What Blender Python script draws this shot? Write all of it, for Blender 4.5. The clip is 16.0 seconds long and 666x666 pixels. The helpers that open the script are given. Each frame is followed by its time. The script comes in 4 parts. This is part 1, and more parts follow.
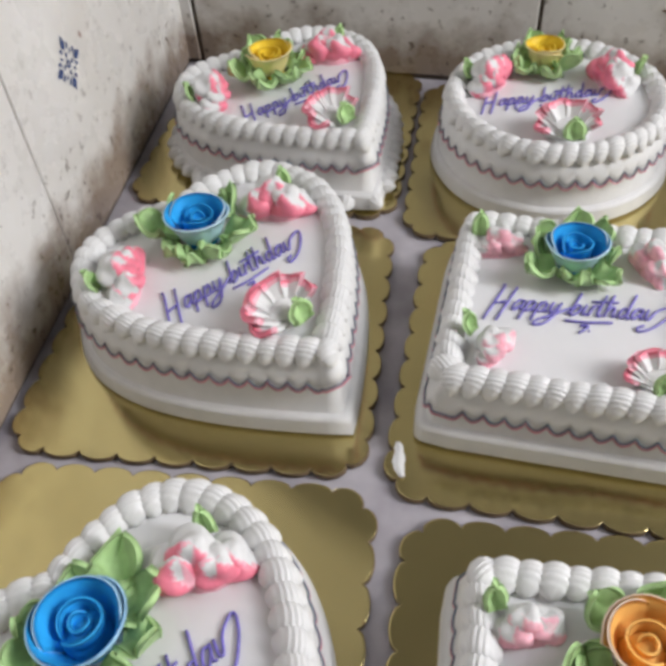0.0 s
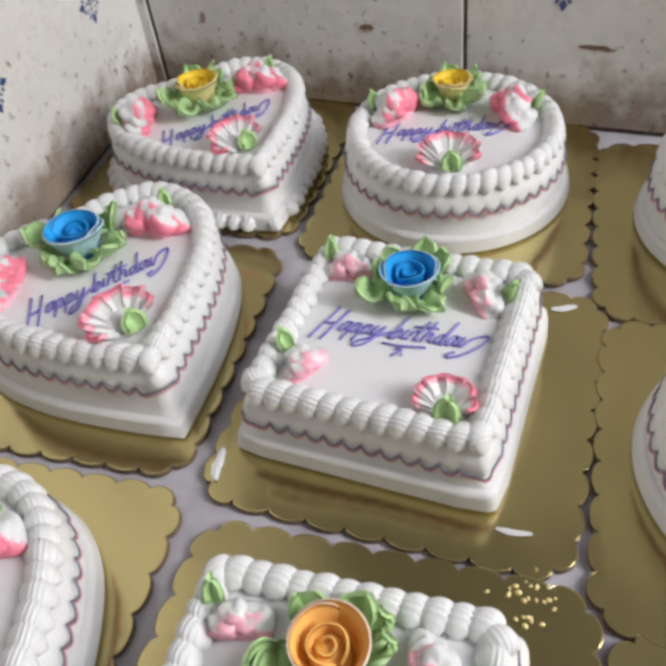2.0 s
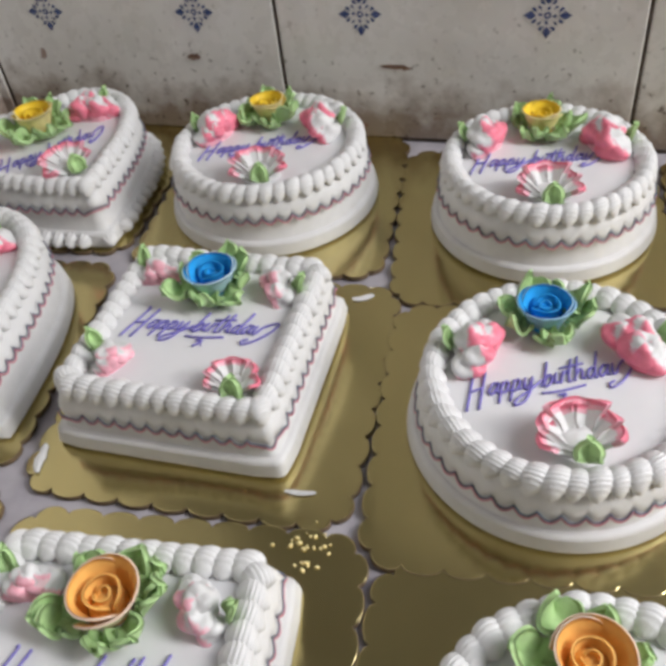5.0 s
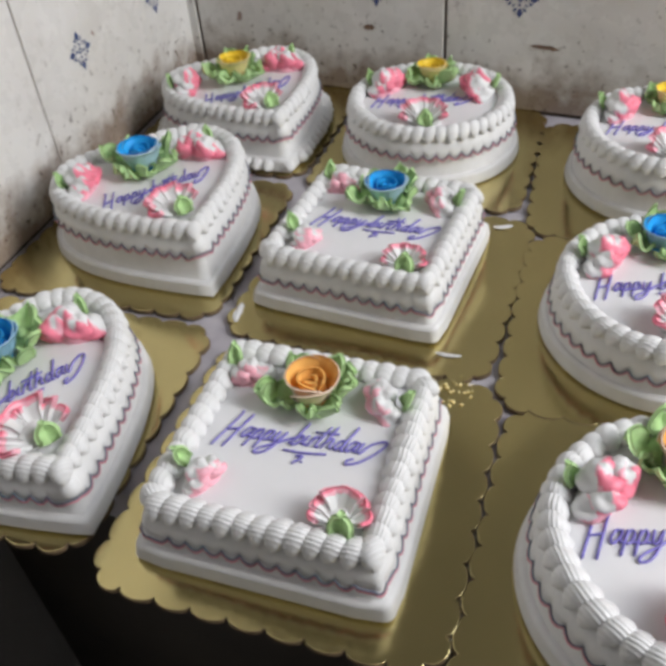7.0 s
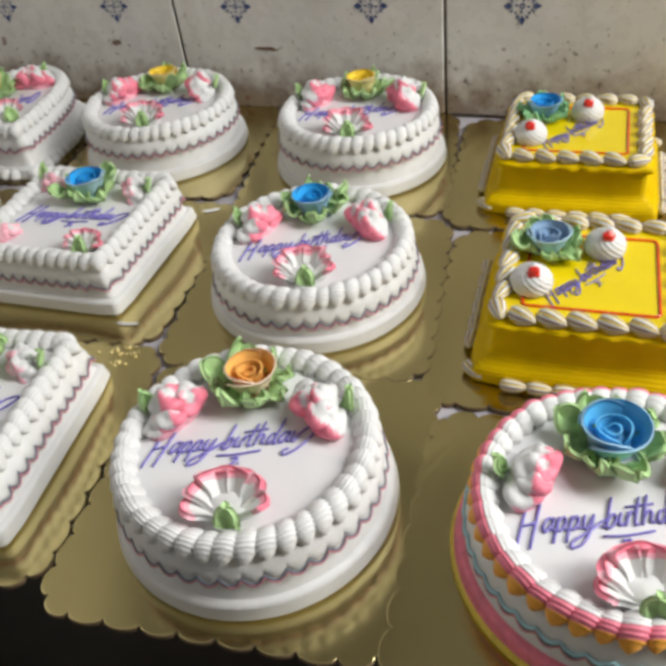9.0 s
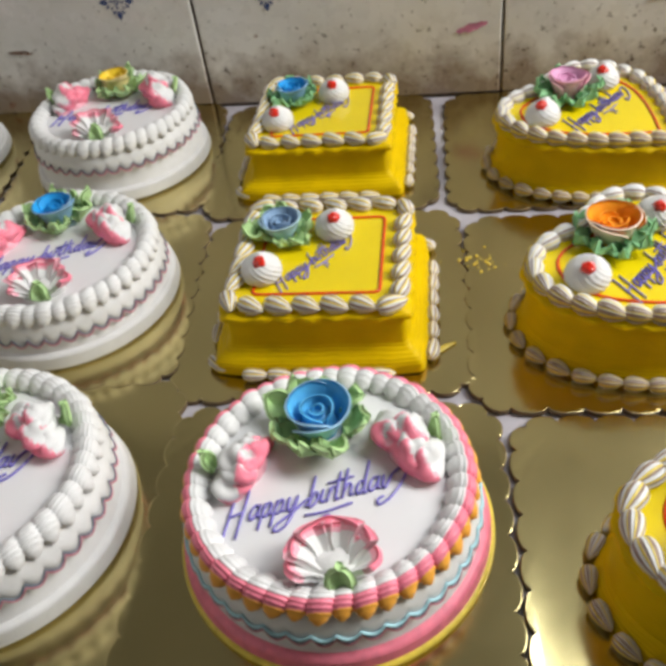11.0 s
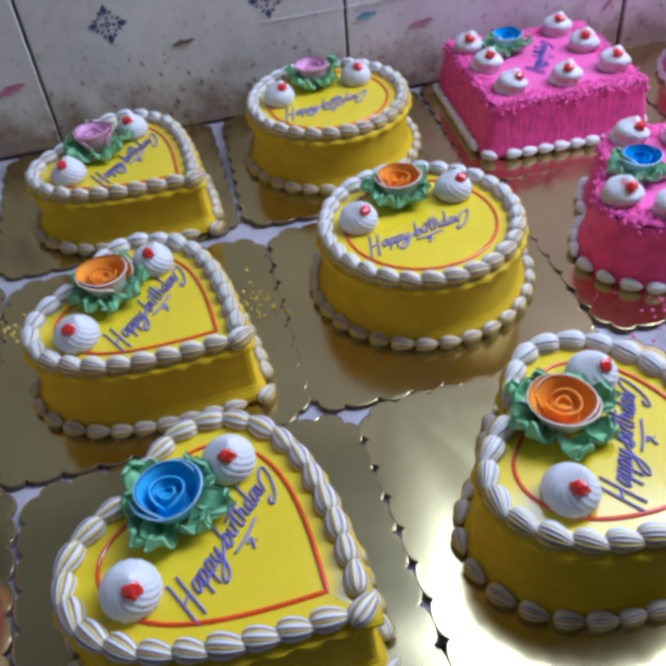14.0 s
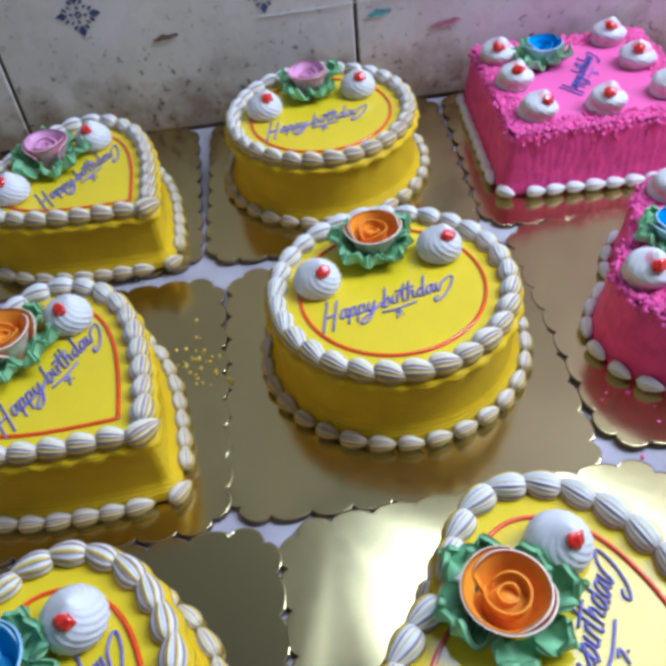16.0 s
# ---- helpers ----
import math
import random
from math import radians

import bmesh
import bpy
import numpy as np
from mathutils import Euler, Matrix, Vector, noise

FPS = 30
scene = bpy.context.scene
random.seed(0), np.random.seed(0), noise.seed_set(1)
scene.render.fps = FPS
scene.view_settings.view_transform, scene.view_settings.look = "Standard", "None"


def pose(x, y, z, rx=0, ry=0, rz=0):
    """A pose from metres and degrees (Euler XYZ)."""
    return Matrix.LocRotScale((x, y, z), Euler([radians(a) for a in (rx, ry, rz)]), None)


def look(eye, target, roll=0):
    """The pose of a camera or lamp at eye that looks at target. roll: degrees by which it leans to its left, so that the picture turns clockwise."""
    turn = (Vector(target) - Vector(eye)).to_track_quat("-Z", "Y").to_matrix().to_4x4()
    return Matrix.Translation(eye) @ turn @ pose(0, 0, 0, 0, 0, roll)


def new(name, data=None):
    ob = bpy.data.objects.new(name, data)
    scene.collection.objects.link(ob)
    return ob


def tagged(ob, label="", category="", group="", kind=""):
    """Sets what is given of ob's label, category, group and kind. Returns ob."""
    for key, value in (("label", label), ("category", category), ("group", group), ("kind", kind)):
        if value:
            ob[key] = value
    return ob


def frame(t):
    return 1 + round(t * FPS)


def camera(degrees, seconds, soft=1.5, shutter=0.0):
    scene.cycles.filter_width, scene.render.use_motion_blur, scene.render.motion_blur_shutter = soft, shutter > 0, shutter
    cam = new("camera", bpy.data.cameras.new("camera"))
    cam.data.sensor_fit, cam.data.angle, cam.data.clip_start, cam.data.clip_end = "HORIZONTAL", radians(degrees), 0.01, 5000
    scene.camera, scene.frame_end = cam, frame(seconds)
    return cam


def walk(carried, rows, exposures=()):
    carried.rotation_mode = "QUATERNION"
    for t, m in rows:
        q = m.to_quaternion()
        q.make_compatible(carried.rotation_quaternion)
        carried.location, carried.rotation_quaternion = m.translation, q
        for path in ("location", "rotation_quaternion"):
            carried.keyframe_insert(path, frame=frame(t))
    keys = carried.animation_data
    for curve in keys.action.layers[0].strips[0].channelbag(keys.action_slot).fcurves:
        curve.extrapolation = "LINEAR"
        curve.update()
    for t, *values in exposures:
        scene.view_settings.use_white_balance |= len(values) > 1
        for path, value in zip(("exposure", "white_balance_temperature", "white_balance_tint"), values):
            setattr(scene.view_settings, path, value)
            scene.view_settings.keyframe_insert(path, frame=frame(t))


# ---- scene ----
cam = camera(46.8, 16.0, soft=4.3)
PATH = [
    (0, (0.006, -0.621, 0.346), (-0.416, 0.68, -1.113), -4.9),
    (0.5, (0.046, -0.589, 0.351), (-0.464, 0.716, -1.076), -6.9),
    (1, (0.096, -0.572, 0.35), (-0.428, 0.719, -1.085), -9.5),
    (1.5, (0.131, -0.576, 0.351), (-0.4, 0.725, -1.072), -9.2),
    (2, (0.152, -0.596, 0.353), (-0.506, 0.665, -1.053), -8.6),
    (2.5, (0.171, -0.607, 0.345), (-0.554, 0.625, -1.054), -9.1),
    (3, (0.203, -0.604, 0.349), (-0.435, 0.7, -1.028), -8.4),
    (3.5, (0.218, -0.599, 0.349), (-0.355, 0.731, -1.031), -8.1),
    (3.7, (0.225, -0.597, 0.349), (-0.332, 0.741, -1.03), -8.5),
    (5.8, (0.247, -0.681, 0.37), (-0.251, 0.685, -1.003), -7.2),
    (6, (0.242, -0.706, 0.37), (-0.274, 0.647, -1.01), -6.5),
    (6.5, (0.223, -0.756, 0.377), (-0.336, 0.574, -1.008), -4.4),
    (7, (0.236, -0.772, 0.375), (-0.452, 0.567, -0.943), -5.2),
    (7.5, (0.315, -0.775, 0.374), (-0.443, 0.547, -0.921), -5.0),
    (8, (0.376, -0.776, 0.372), (-0.37, 0.568, -0.908), -6.1),
    (8.5, (0.427, -0.769, 0.369), (-0.254, 0.61, -0.911), -6.8),
    (9, (0.459, -0.769, 0.37), (-0.132, 0.64, -0.921), -7.7),
    (9.5, (0.497, -0.765, 0.366), (0.027, 0.693, -0.921), -8.1),
    (9.7, (0.509, -0.763, 0.363), (0.072, 0.703, -0.925), -8.2),
    (11.8, (0.568, -0.687, 0.371), (0.497, 0.745, -1.023), -6.2),
    (12, (0.563, -0.666, 0.369), (0.602, 0.77, -1.023), -4.9),
    (12.5, (0.595, -0.663, 0.368), (0.75, 0.745, -1.044), -2.3),
    (13, (0.672, -0.711, 0.375), (0.763, 0.731, -1.008), -3.3),
    (13.5, (0.717, -0.739, 0.374), (0.806, 0.715, -0.996), -5.7),
    (14, (0.742, -0.746, 0.378), (0.96, 0.698, -0.988), -6.0),
    (14.5, (0.763, -0.737, 0.377), (1.025, 0.694, -0.995), -6.0),
    (15, (0.779, -0.706, 0.376), (0.997, 0.723, -1.006), -6.6),
    (15.5, (0.816, -0.693, 0.37), (0.866, 0.757, -1.006), -6.0),
    (16, (0.835, -0.642, 0.359), (0.865, 0.768, -1.059), -7.0),
]
walk(cam, [(t, look(eye, target, roll)) for t, eye, target, roll in PATH],
     exposures=[(0.0, 0.90, 6350, 12), (3.5, 0.85, 6300, 12), (6.0, 0.62, 6400, 12), (7.5, 0.77, 6250, 10), (9.7, 0.66, 6650, 8), (12.0, 0.5, 6050, 10), (12.5, 0.45, 5450, 12), (13.0, 0.32, 5150, 14), (14.0, 0.0, 4850, 18), (14.5, -0.05, 4950, 18), (16.0, 0.1, 4950, 13)])

# ---------------------------------------------------------------- world and lights
world = bpy.data.worlds.new("world")
scene.world = world
world.use_nodes = True
sky = world.node_tree.nodes.new("ShaderNodeTexSky")
sky.sky_type, sky.sun_disc = "NISHITA", False
sky.sun_elevation, sky.sun_rotation = radians(40), radians(70)
world.node_tree.links.new(sky.outputs[0], world.node_tree.nodes["Background"].inputs[0])
world.node_tree.nodes["Background"].inputs[1].default_value = 0.12


def window_light(name, m, sx, sy, watts, color):
    la = bpy.data.lights.new(name, "AREA")
    la.shape, la.size, la.size_y, la.energy, la.color = "RECTANGLE", sx, sy, watts, color
    ob = new(name, la)
    ob.matrix_basis = m
    return ob


# daylight through the window at the end of the counter, and through the one over it
window_light("window_light", look((1.79, -0.29, 1.02), (0.6, -0.20, 0.0)), 0.45, 0.80, 17, (1.0, 0.97, 0.93))
window_light("window_light", look((1.32, -0.04, 1.38), (0.35, -0.75, 0.0)), 0.80, 0.66, 9.5, (0.93, 0.96, 1.0))


# ---------------------------------------------------------------- helpers
TAU = 2 * math.pi


def link_mesh(name, verts, faces, mats, parent=None, label="", index=None, smooth=True, m=None):
    me = bpy.data.meshes.new(name)
    me.from_pydata([tuple(v) for v in verts], [], faces)
    for one in (mats if isinstance(mats, (list, tuple)) else [mats]):
        me.materials.append(one)
    if index is not None:
        me.polygons.foreach_set("material_index", index)
    if smooth:
        me.polygons.foreach_set("use_smooth", [True] * len(me.polygons))
    me.update()
    return place(name, me, parent, label, m)


def place(name, me, parent=None, label="", m=None):
    ob = new(name, me)
    ob.parent = parent
    if m is not None:
        ob.matrix_basis = m
    if label:
        ob["label"] = label
    return ob


def mesh_of(name, verts, faces, mats, index=None, smooth=True):
    me = bpy.data.meshes.new(name)
    me.from_pydata([tuple(v) for v in verts], [], faces)
    for one in (mats if isinstance(mats, (list, tuple)) else [mats]):
        me.materials.append(one)
    if index is not None:
        me.polygons.foreach_set("material_index", index)
    if smooth:
        me.polygons.foreach_set("use_smooth", [True] * len(me.polygons))
    me.update()
    return me


def grid(rows, loop_v=False, loop_u=False, cap=False):
    """Verts and faces of a grid of points rows[u][v]."""
    nu, nv = len(rows), len(rows[0])
    verts = [p for r in rows for p in r]
    faces = []
    for i in range(nu if loop_u else nu - 1):
        for j in range(nv if loop_v else nv - 1):
            a, b = i % nu, (i + 1) % nu
            c, d = j % nv, (j + 1) % nv
            faces.append((a * nv + c, a * nv + d, b * nv + d, b * nv + c))
    if cap and loop_v:
        faces.append(tuple(range(nv))[::-1])
        faces.append(tuple((nu - 1) * nv + j for j in range(nv)))
    return verts, faces


def box(name, lo, hi, material, parent=None, bevel=0.0, label=""):
    bm = bmesh.new()
    bmesh.ops.create_cube(bm, size=1)
    for v in bm.verts:
        v.co = Vector([lo[k] + (v.co[k] + 0.5) * (hi[k] - lo[k]) for k in range(3)])
    if bevel:
        bmesh.ops.bevel(bm, geom=bm.edges[:], offset=bevel, segments=2, affect="EDGES", profile=0.6)
    me = bpy.data.meshes.new(name)
    bm.to_mesh(me)
    bm.free()
    me.materials.append(material)
    return place(name, me, parent, label)


def resample(points, n):
    p = np.array(points, float)
    q = np.vstack([p, p[:1]])
    d = np.r_[0, np.cumsum(np.hypot(*np.diff(q, axis=0).T))]
    s = np.linspace(0, d[-1], n, endpoint=False)
    return np.c_[np.interp(s, d, q[:, 0]), np.interp(s, d, q[:, 1])], d[-1]


def outline(shape, size, n=192):
    """Closed outline, counter-clockwise, of a cake of that half width; with its outward normals and length."""
    if shape == "round":
        pts = [(size * math.cos(a), size * math.sin(a)) for a in np.linspace(0, TAU, 360, endpoint=False)]
    elif shape == "square":
        r, pts = size * 0.09, []
        for k in range(4):
            cx, cy = [(1, 1), (-1, 1), (-1, -1), (1, -1)][k]
            for a in np.linspace(k * 90, k * 90 + 90, 10):
                pts.append((cx * (size - r) + r * math.cos(radians(a)), cy * (size - r) + r * math.sin(radians(a))))
    else:
        # heart: a square-cornered tip at -y, two lobes at +y with a shallow cleft
        def bezier(a, b, c, d, count):
            for t in np.linspace(0, 1, count, endpoint=False):
                q = [(1 - t) ** 3, 3 * t * (1 - t) ** 2, 3 * t * t * (1 - t), t ** 3]
                yield tuple(size * sum(w * k[i] for w, k in zip(q, (a, b, c, d))) for i in (0, 1))

        half = [*bezier((0, -1.33), (0.52, -0.83), (1.03, -0.30), (1.04, 0.20), 60), *bezier((1.04, 0.20), (1.05, 0.58), (0.82, 0.84), (0.50, 0.84), 60),
                *bezier((0.50, 0.84), (0.28, 0.84), (0.10, 0.80), (0, 0.71), 30)]
        pts = half + [(0, 0.71 * size)] + [(-x, y) for x, y in half[:0:-1]]
    p, length = resample(pts, n)
    t = np.roll(p, -1, 0) - np.roll(p, 1, 0)
    t /= np.hypot(t[:, 0], t[:, 1])[:, None]
    nrm = np.c_[t[:, 1], -t[:, 0]]
    if shape == "square":
        # mitred corners
        edge = (np.abs(p) > size * 0.9).all(1)
        nrm[edge] = 0.88 * np.sign(p[edge])
    elif shape == "heart":
        nrm[p[:, 1] < -1.315 * size] *= 1.3
    return p, nrm, length


def sweep(path, profile, wave=None):
    """Rows of points: the profile's (offset, height) pairs carried round the outline."""
    p, nrm, _ = path
    rows = []
    for j, (o, z) in enumerate(profile):
        row = []
        for i in range(len(p)):
            dz = do = 0.0
            if wave:
                do, dz = wave(i / len(p), j)
            row.append((p[i][0] + nrm[i][0] * (o + do), p[i][1] + nrm[i][1] * (o + do), z + dz))
        rows.append(row)
    return rows


def tube(points, r, sides=6, closed=False, taper=None):
    pts = [Vector(q) for q in points]
    n, rows = len(pts), []
    for i, q in enumerate(pts):
        a, b = (pts[i - 1], pts[(i + 1) % n]) if closed else (pts[max(i - 1, 0)], pts[min(i + 1, n - 1)])
        t = (b - a).normalized()
        side = t.cross(Vector((0, 0, 1)))
        side = side.normalized() if side.length > 1e-4 else Vector((1, 0, 0))
        up = side.cross(t)
        k = r * (taper(i / (n - 1)) if taper else 1)
        rows.append([q + side * (k * math.cos(a2)) + up * (k * math.sin(a2)) for a2 in np.linspace(0, TAU, sides, endpoint=False)])
    return grid(rows, loop_v=True, loop_u=closed, cap=not closed)


# ---------------------------------------------------------------- pieces of piping, one mesh each
def stroke_mesh(name, length, width, height, mats, pick, ridges=7, slant=0.0, arch=0.0, nu=12, nv=18, lift=0.0, tail=0.55, ripple=0, deep=0.06):
    """A ridged dab of cream: long in y, wide in x, pulled to a tail at -y. pick(u, v): which material."""
    rows, index = [], []
    for i in range(nu + 1):
        u = i / nu
        w = max(0.03, math.sin(math.pi * min(1, u ** tail * 1.0)) ** 0.62) if 0 < u < 1 else 0.03
        y = (u - 0.5) * length
        z0 = arch * (1 - (2 * u - 1) ** 2) + lift
        row = []
        for j in range(nv):
            a = TAU * j / nv
            k = w * (1 + (0.10 * math.cos(ridges * a + 0.6) if ridges else 0) + (deep * math.cos(TAU * ripple * u + 0.8 * math.cos(a)) if ripple else 0))
            row.append((width / 2 * k * math.cos(a) + slant * (u - 0.5), y, z0 + height * k * math.sin(a)))
        rows.append(row)
    verts, faces = grid(rows, loop_v=True, cap=True)
    for i in range(nu):
        for j in range(nv):
            index.append(pick(i / nu, j / nv))
    index += [0, 0]
    return mesh_of(name, verts, faces, mats, index)


def dollop_mesh(name, r, h, mats, ridges=22, turn=2.6, fold=0.0):
    """A ball of cream with fine spiral ridges, its tip bent over. fold: how deep the ribbon's turns cut in."""
    rows, nz, na = [], 24, 128
    for i in range(nz + 1):
        u = i / nz
        rad = r * float(np.interp(u, (0, 0.12, 0.28, 0.45, 0.60, 0.74, 0.88, 1.0), (0.80, 0.97, 1.0, 0.93, 0.74, 0.47, 0.25, 0.03)))
        row = []
        for j in range(na):
            a = TAU * j / na
            k = rad * (1 + 0.11 * abs(math.cos(0.5 * ridges * (a + turn * u))) * (1 - 0.3 * u) - fold * (0.5 + 0.5 * math.cos(2 * TAU * u * 0.9 + a)) * (u < 0.95))
            lean = max(0.0, u - 0.55) ** 1.4
            row.append((k * math.cos(a) + 0.55 * r * lean, k * math.sin(a) - 0.35 * r * lean, h * (u - 0.30 * lean * u)))
        rows.append(row)
    verts, faces = grid(rows, loop_v=True, cap=True)
    index = [1 if len(mats) > 1 and math.cos(2 * TAU * (i / nz) * 0.9 + TAU * j / na) > 0.72 and 0.12 < i / nz < 0.9 else 0 for i in range(nz) for j in range(na)] + [0, 0]
    return mesh_of(name, verts, faces, mats, index)


def blob_mesh(name, rx, ry, rz, material, rough=0.12, seed=0, n=10):
    rows = []
    for i in range(n + 1):
        b = math.pi * (i / n - 0.5)
        row = []
        for j in range(2 * n):
            a = TAU * j / (2 * n)
            d = Vector((math.cos(a) * math.cos(b), math.sin(a) * math.cos(b), math.sin(b)))
            k = 1 + rough * noise.noise(d * 1.7 + Vector((seed, 0, 0)))
            row.append((rx * k * d.x, ry * k * d.y, rz * k * d.z))
        rows.append(row)
    return mesh_of(name, *grid(rows, loop_v=True, cap=True), material)


def sheet(rows, thick):
    """A sheet of points made solid: verts and faces of both sides and the rim."""
    nu, nv = len(rows), len(rows[0])
    g = np.array([[tuple(p) for p in r] for r in rows], float)
    du, dv = np.gradient(g, axis=0), np.gradient(g, axis=1)
    nrm = np.cross(du, dv)
    nrm /= np.linalg.norm(nrm, axis=2)[:, :, None] + 1e-12
    a, b = g + nrm * thick / 2, g - nrm * thick / 2
    verts = [tuple(p) for p in a.reshape(-1, 3)] + [tuple(p) for p in b.reshape(-1, 3)]
    m, faces = nu * nv, []
    for i in range(nu - 1):
        for j in range(nv - 1):
            q = (i * nv + j, i * nv + j + 1, (i + 1) * nv + j + 1, (i + 1) * nv + j)
            faces.append(q[::-1])
            faces.append(tuple(m + k for k in q))
    rim = [i * nv for i in range(nu)] + [(nu - 1) * nv + j for j in range(1, nv)] + [i * nv + nv - 1 for i in range(nu - 2, -1, -1)] + [j for j in range(nv - 2, 0, -1)]
    for k in range(len(rim)):
        p, q = rim[k], rim[(k + 1) % len(rim)]
        faces.append((p, q, m + q, m + p))
    return verts, faces


def petal_mesh(name, rb, rt, h, start, span, shrink, lip, mats, seed, thick=0.0011):
    """A rolled petal: a curved band about the z axis, its radius shrinking along the roll."""
    rng = random.Random(seed)
    rows, nu, nv = [], 26, 8
    wob = rng.uniform(0, TAU)
    for i in range(nu + 1):
        u = i / nu
        a = radians(start + span * u)
        k = 1 - shrink * u
        edge = min(1, 6 * u, 6 * (1 - u)) ** 0.5
        row = []
        for j in range(nv + 1):
            v = j / nv
            r = (rb + (rt - rb) * v ** 0.75 + lip * max(0, v - 0.75) * 4) * k
            z = h * v * (0.72 + 0.28 * edge) * (1 + 0.035 * math.sin(2 * a + wob))
            row.append((r * math.cos(a), r * math.sin(a), z))
        rows.append(row)
    verts, faces = sheet(rows, thick)
    index = [0 if k % 2 else 1 for k in range(2 * nu * nv)] + [1] * (len(faces) - 2 * nu * nv)
    return mesh_of(name, verts, faces, mats, index)


def leaf_mesh(name, length, width, material, seed, blunt=True):
    """A piped leaf: thick, folded into ruffles across, blunt or pulled to a point, rising at its end."""
    rng = random.Random(seed)
    ph, rise = rng.uniform(0, TAU), rng.uniform(0.15, 0.45)
    rows, nu, nv = [], 18, 12
    for i in range(nu + 1):
        u = i / nu
        end = (1 - u ** 7) if blunt else (1 - u ** 2.2)
        w = width * (0.45 + 0.55 * math.sin(math.pi * min(1, u * 0.72 + 0.16))) * end + 0.0006
        row = []
        for j in range(nv + 1):
            s = 2 * j / nv - 1
            ruff = (0.20 if blunt else 0.08) * width * abs(s) ** 0.8 * math.sin(8.5 * u + ph + 1.6 * s)
            row.append((s * w / 2 * (1 + 0.10 * math.sin(11 * u + ph)), length * u * (1 - 0.12 * (abs(s) - 0.5) * u) + 0.09 * length * math.sin(8.5 * u + ph) * abs(s), length * rise * u * u + 0.30 * width * abs(s) ** 1.5 + ruff + 0.0016))
        rows.append(row)
    return mesh_of(name, *sheet(rows, 0.0024), material)


def flat_top(path, h, shrink=0.006):
    """The flat top of a cake: its rim and rings drawn in towards the middle."""
    rows = [[(x * k, y * k, h - 0.0006 * (k > 0.99)) for x, y in path[0]] for k in (1.02, 1.0, 1 - shrink / 0.065, 0.6, 0.3, 0.1)]
    return grid(rows, loop_v=True, cap=True)


# ---------------------------------------------------------------- materials
def material(name, color, rough=0.5, metal=0.0, vary=0.10, scale=120.0, bump=0.0, bump_scale=600.0, coat=0.0, second=None, sub=0.0, island=0.0):
    mt = bpy.data.materials.new(name)
    mt.use_nodes = True
    nt = mt.node_tree
    bs = nt.nodes["Principled BSDF"]
    bs.inputs["Roughness"].default_value, bs.inputs["Metallic"].default_value = rough, metal
    bs.inputs["Coat Weight"].default_value = coat
    bs.inputs["Coat Roughness"].default_value = 0.12
    if sub:
        bs.inputs["Subsurface Weight"].default_value = sub
        bs.inputs["Subsurface Radius"].default_value = (0.006, 0.004, 0.003)
        bs.inputs["Subsurface Scale"].default_value = 0.5
    tc = nt.nodes.new("ShaderNodeTexCoord")
    n1 = nt.nodes.new("ShaderNodeTexNoise")
    n1.inputs["Scale"].default_value, n1.inputs["Detail"].default_value = scale, 5
    nt.links.new(tc.outputs["Object"], n1.inputs["Vector"])
    ramp = nt.nodes.new("ShaderNodeValToRGB")
    ramp.color_ramp.elements[0].position, ramp.color_ramp.elements[1].position = 0.3, 0.7
    dark = second or [c * (1 - vary) for c in color]
    ramp.color_ramp.elements[0].color = (*dark, 1)
    ramp.color_ramp.elements[1].color = (*[min(1, c * (1 + vary * 0.4)) for c in color], 1)
    nt.links.new(n1.outputs["Fac"], ramp.inputs["Fac"])
    nt.links.new(ramp.outputs["Color"], bs.inputs["Base Color"])
    if bump:
        n2 = nt.nodes.new("ShaderNodeTexNoise")
        n2.inputs["Scale"].default_value, n2.inputs["Detail"].default_value = bump_scale, 4
        nt.links.new(tc.outputs["Object"], n2.inputs["Vector"])
        bp = nt.nodes.new("ShaderNodeBump")
        bp.inputs["Strength"].default_value, bp.inputs["Distance"].default_value = bump, 0.001
        nt.links.new(n2.outputs["Fac"], bp.inputs["Height"])
        nt.links.new(bp.outputs["Normal"], bs.inputs["Normal"])
    return mt


CREAM = material("white_cream", (0.71, 0.71, 0.705), 0.5, vary=0.05, bump=0.25, bump_scale=900)
TOPPING = material("white_glaze", (0.74, 0.74, 0.75), 0.32, vary=0.03, scale=40, bump=0.06, bump_scale=150)
PINK = material("pink_cream", (0.90, 0.23, 0.32), 0.45, vary=0.2, scale=160, bump=0.2)
PALEROSY = material("faint_pink_cream", (0.88, 0.62, 0.66), 0.45, vary=0.12, scale=160, bump=0.2)
ROSY = material("pale_pink_cream", (0.90, 0.45, 0.53), 0.45, vary=0.25, scale=160, bump=0.2)
GREEN = material("green_cream", (0.42, 0.62, 0.28), 0.5, vary=0.35, scale=90, bump=0.25)
TEAL = material("dark_green_cream", (0.24, 0.50, 0.25), 0.5, vary=0.35, scale=90, bump=0.25)
BLUE = material("blue_cream", (0.03, 0.38, 0.82), 0.42, vary=0.25, scale=60, bump=0.15)
SKYBLUE = material("sky_blue_cream", (0.10, 0.46, 0.80), 0.42, vary=0.25, scale=60, bump=0.15)
PALEBLUE = material("pale_blue_cream", (0.34, 0.60, 0.82), 0.45, vary=0.4, scale=60, bump=0.15)
GREYBLUE = material("grey_blue_cream", (0.30, 0.46, 0.66), 0.45, vary=0.3, scale=60, bump=0.15)
LEMON = material("yellow_cream", (0.98, 0.68, 0.05), 0.45, vary=0.25, scale=60, bump=0.15)
PALELEMON = material("pale_yellow_cream", (0.90, 0.76, 0.36), 0.45, vary=0.2, scale=60, bump=0.15)
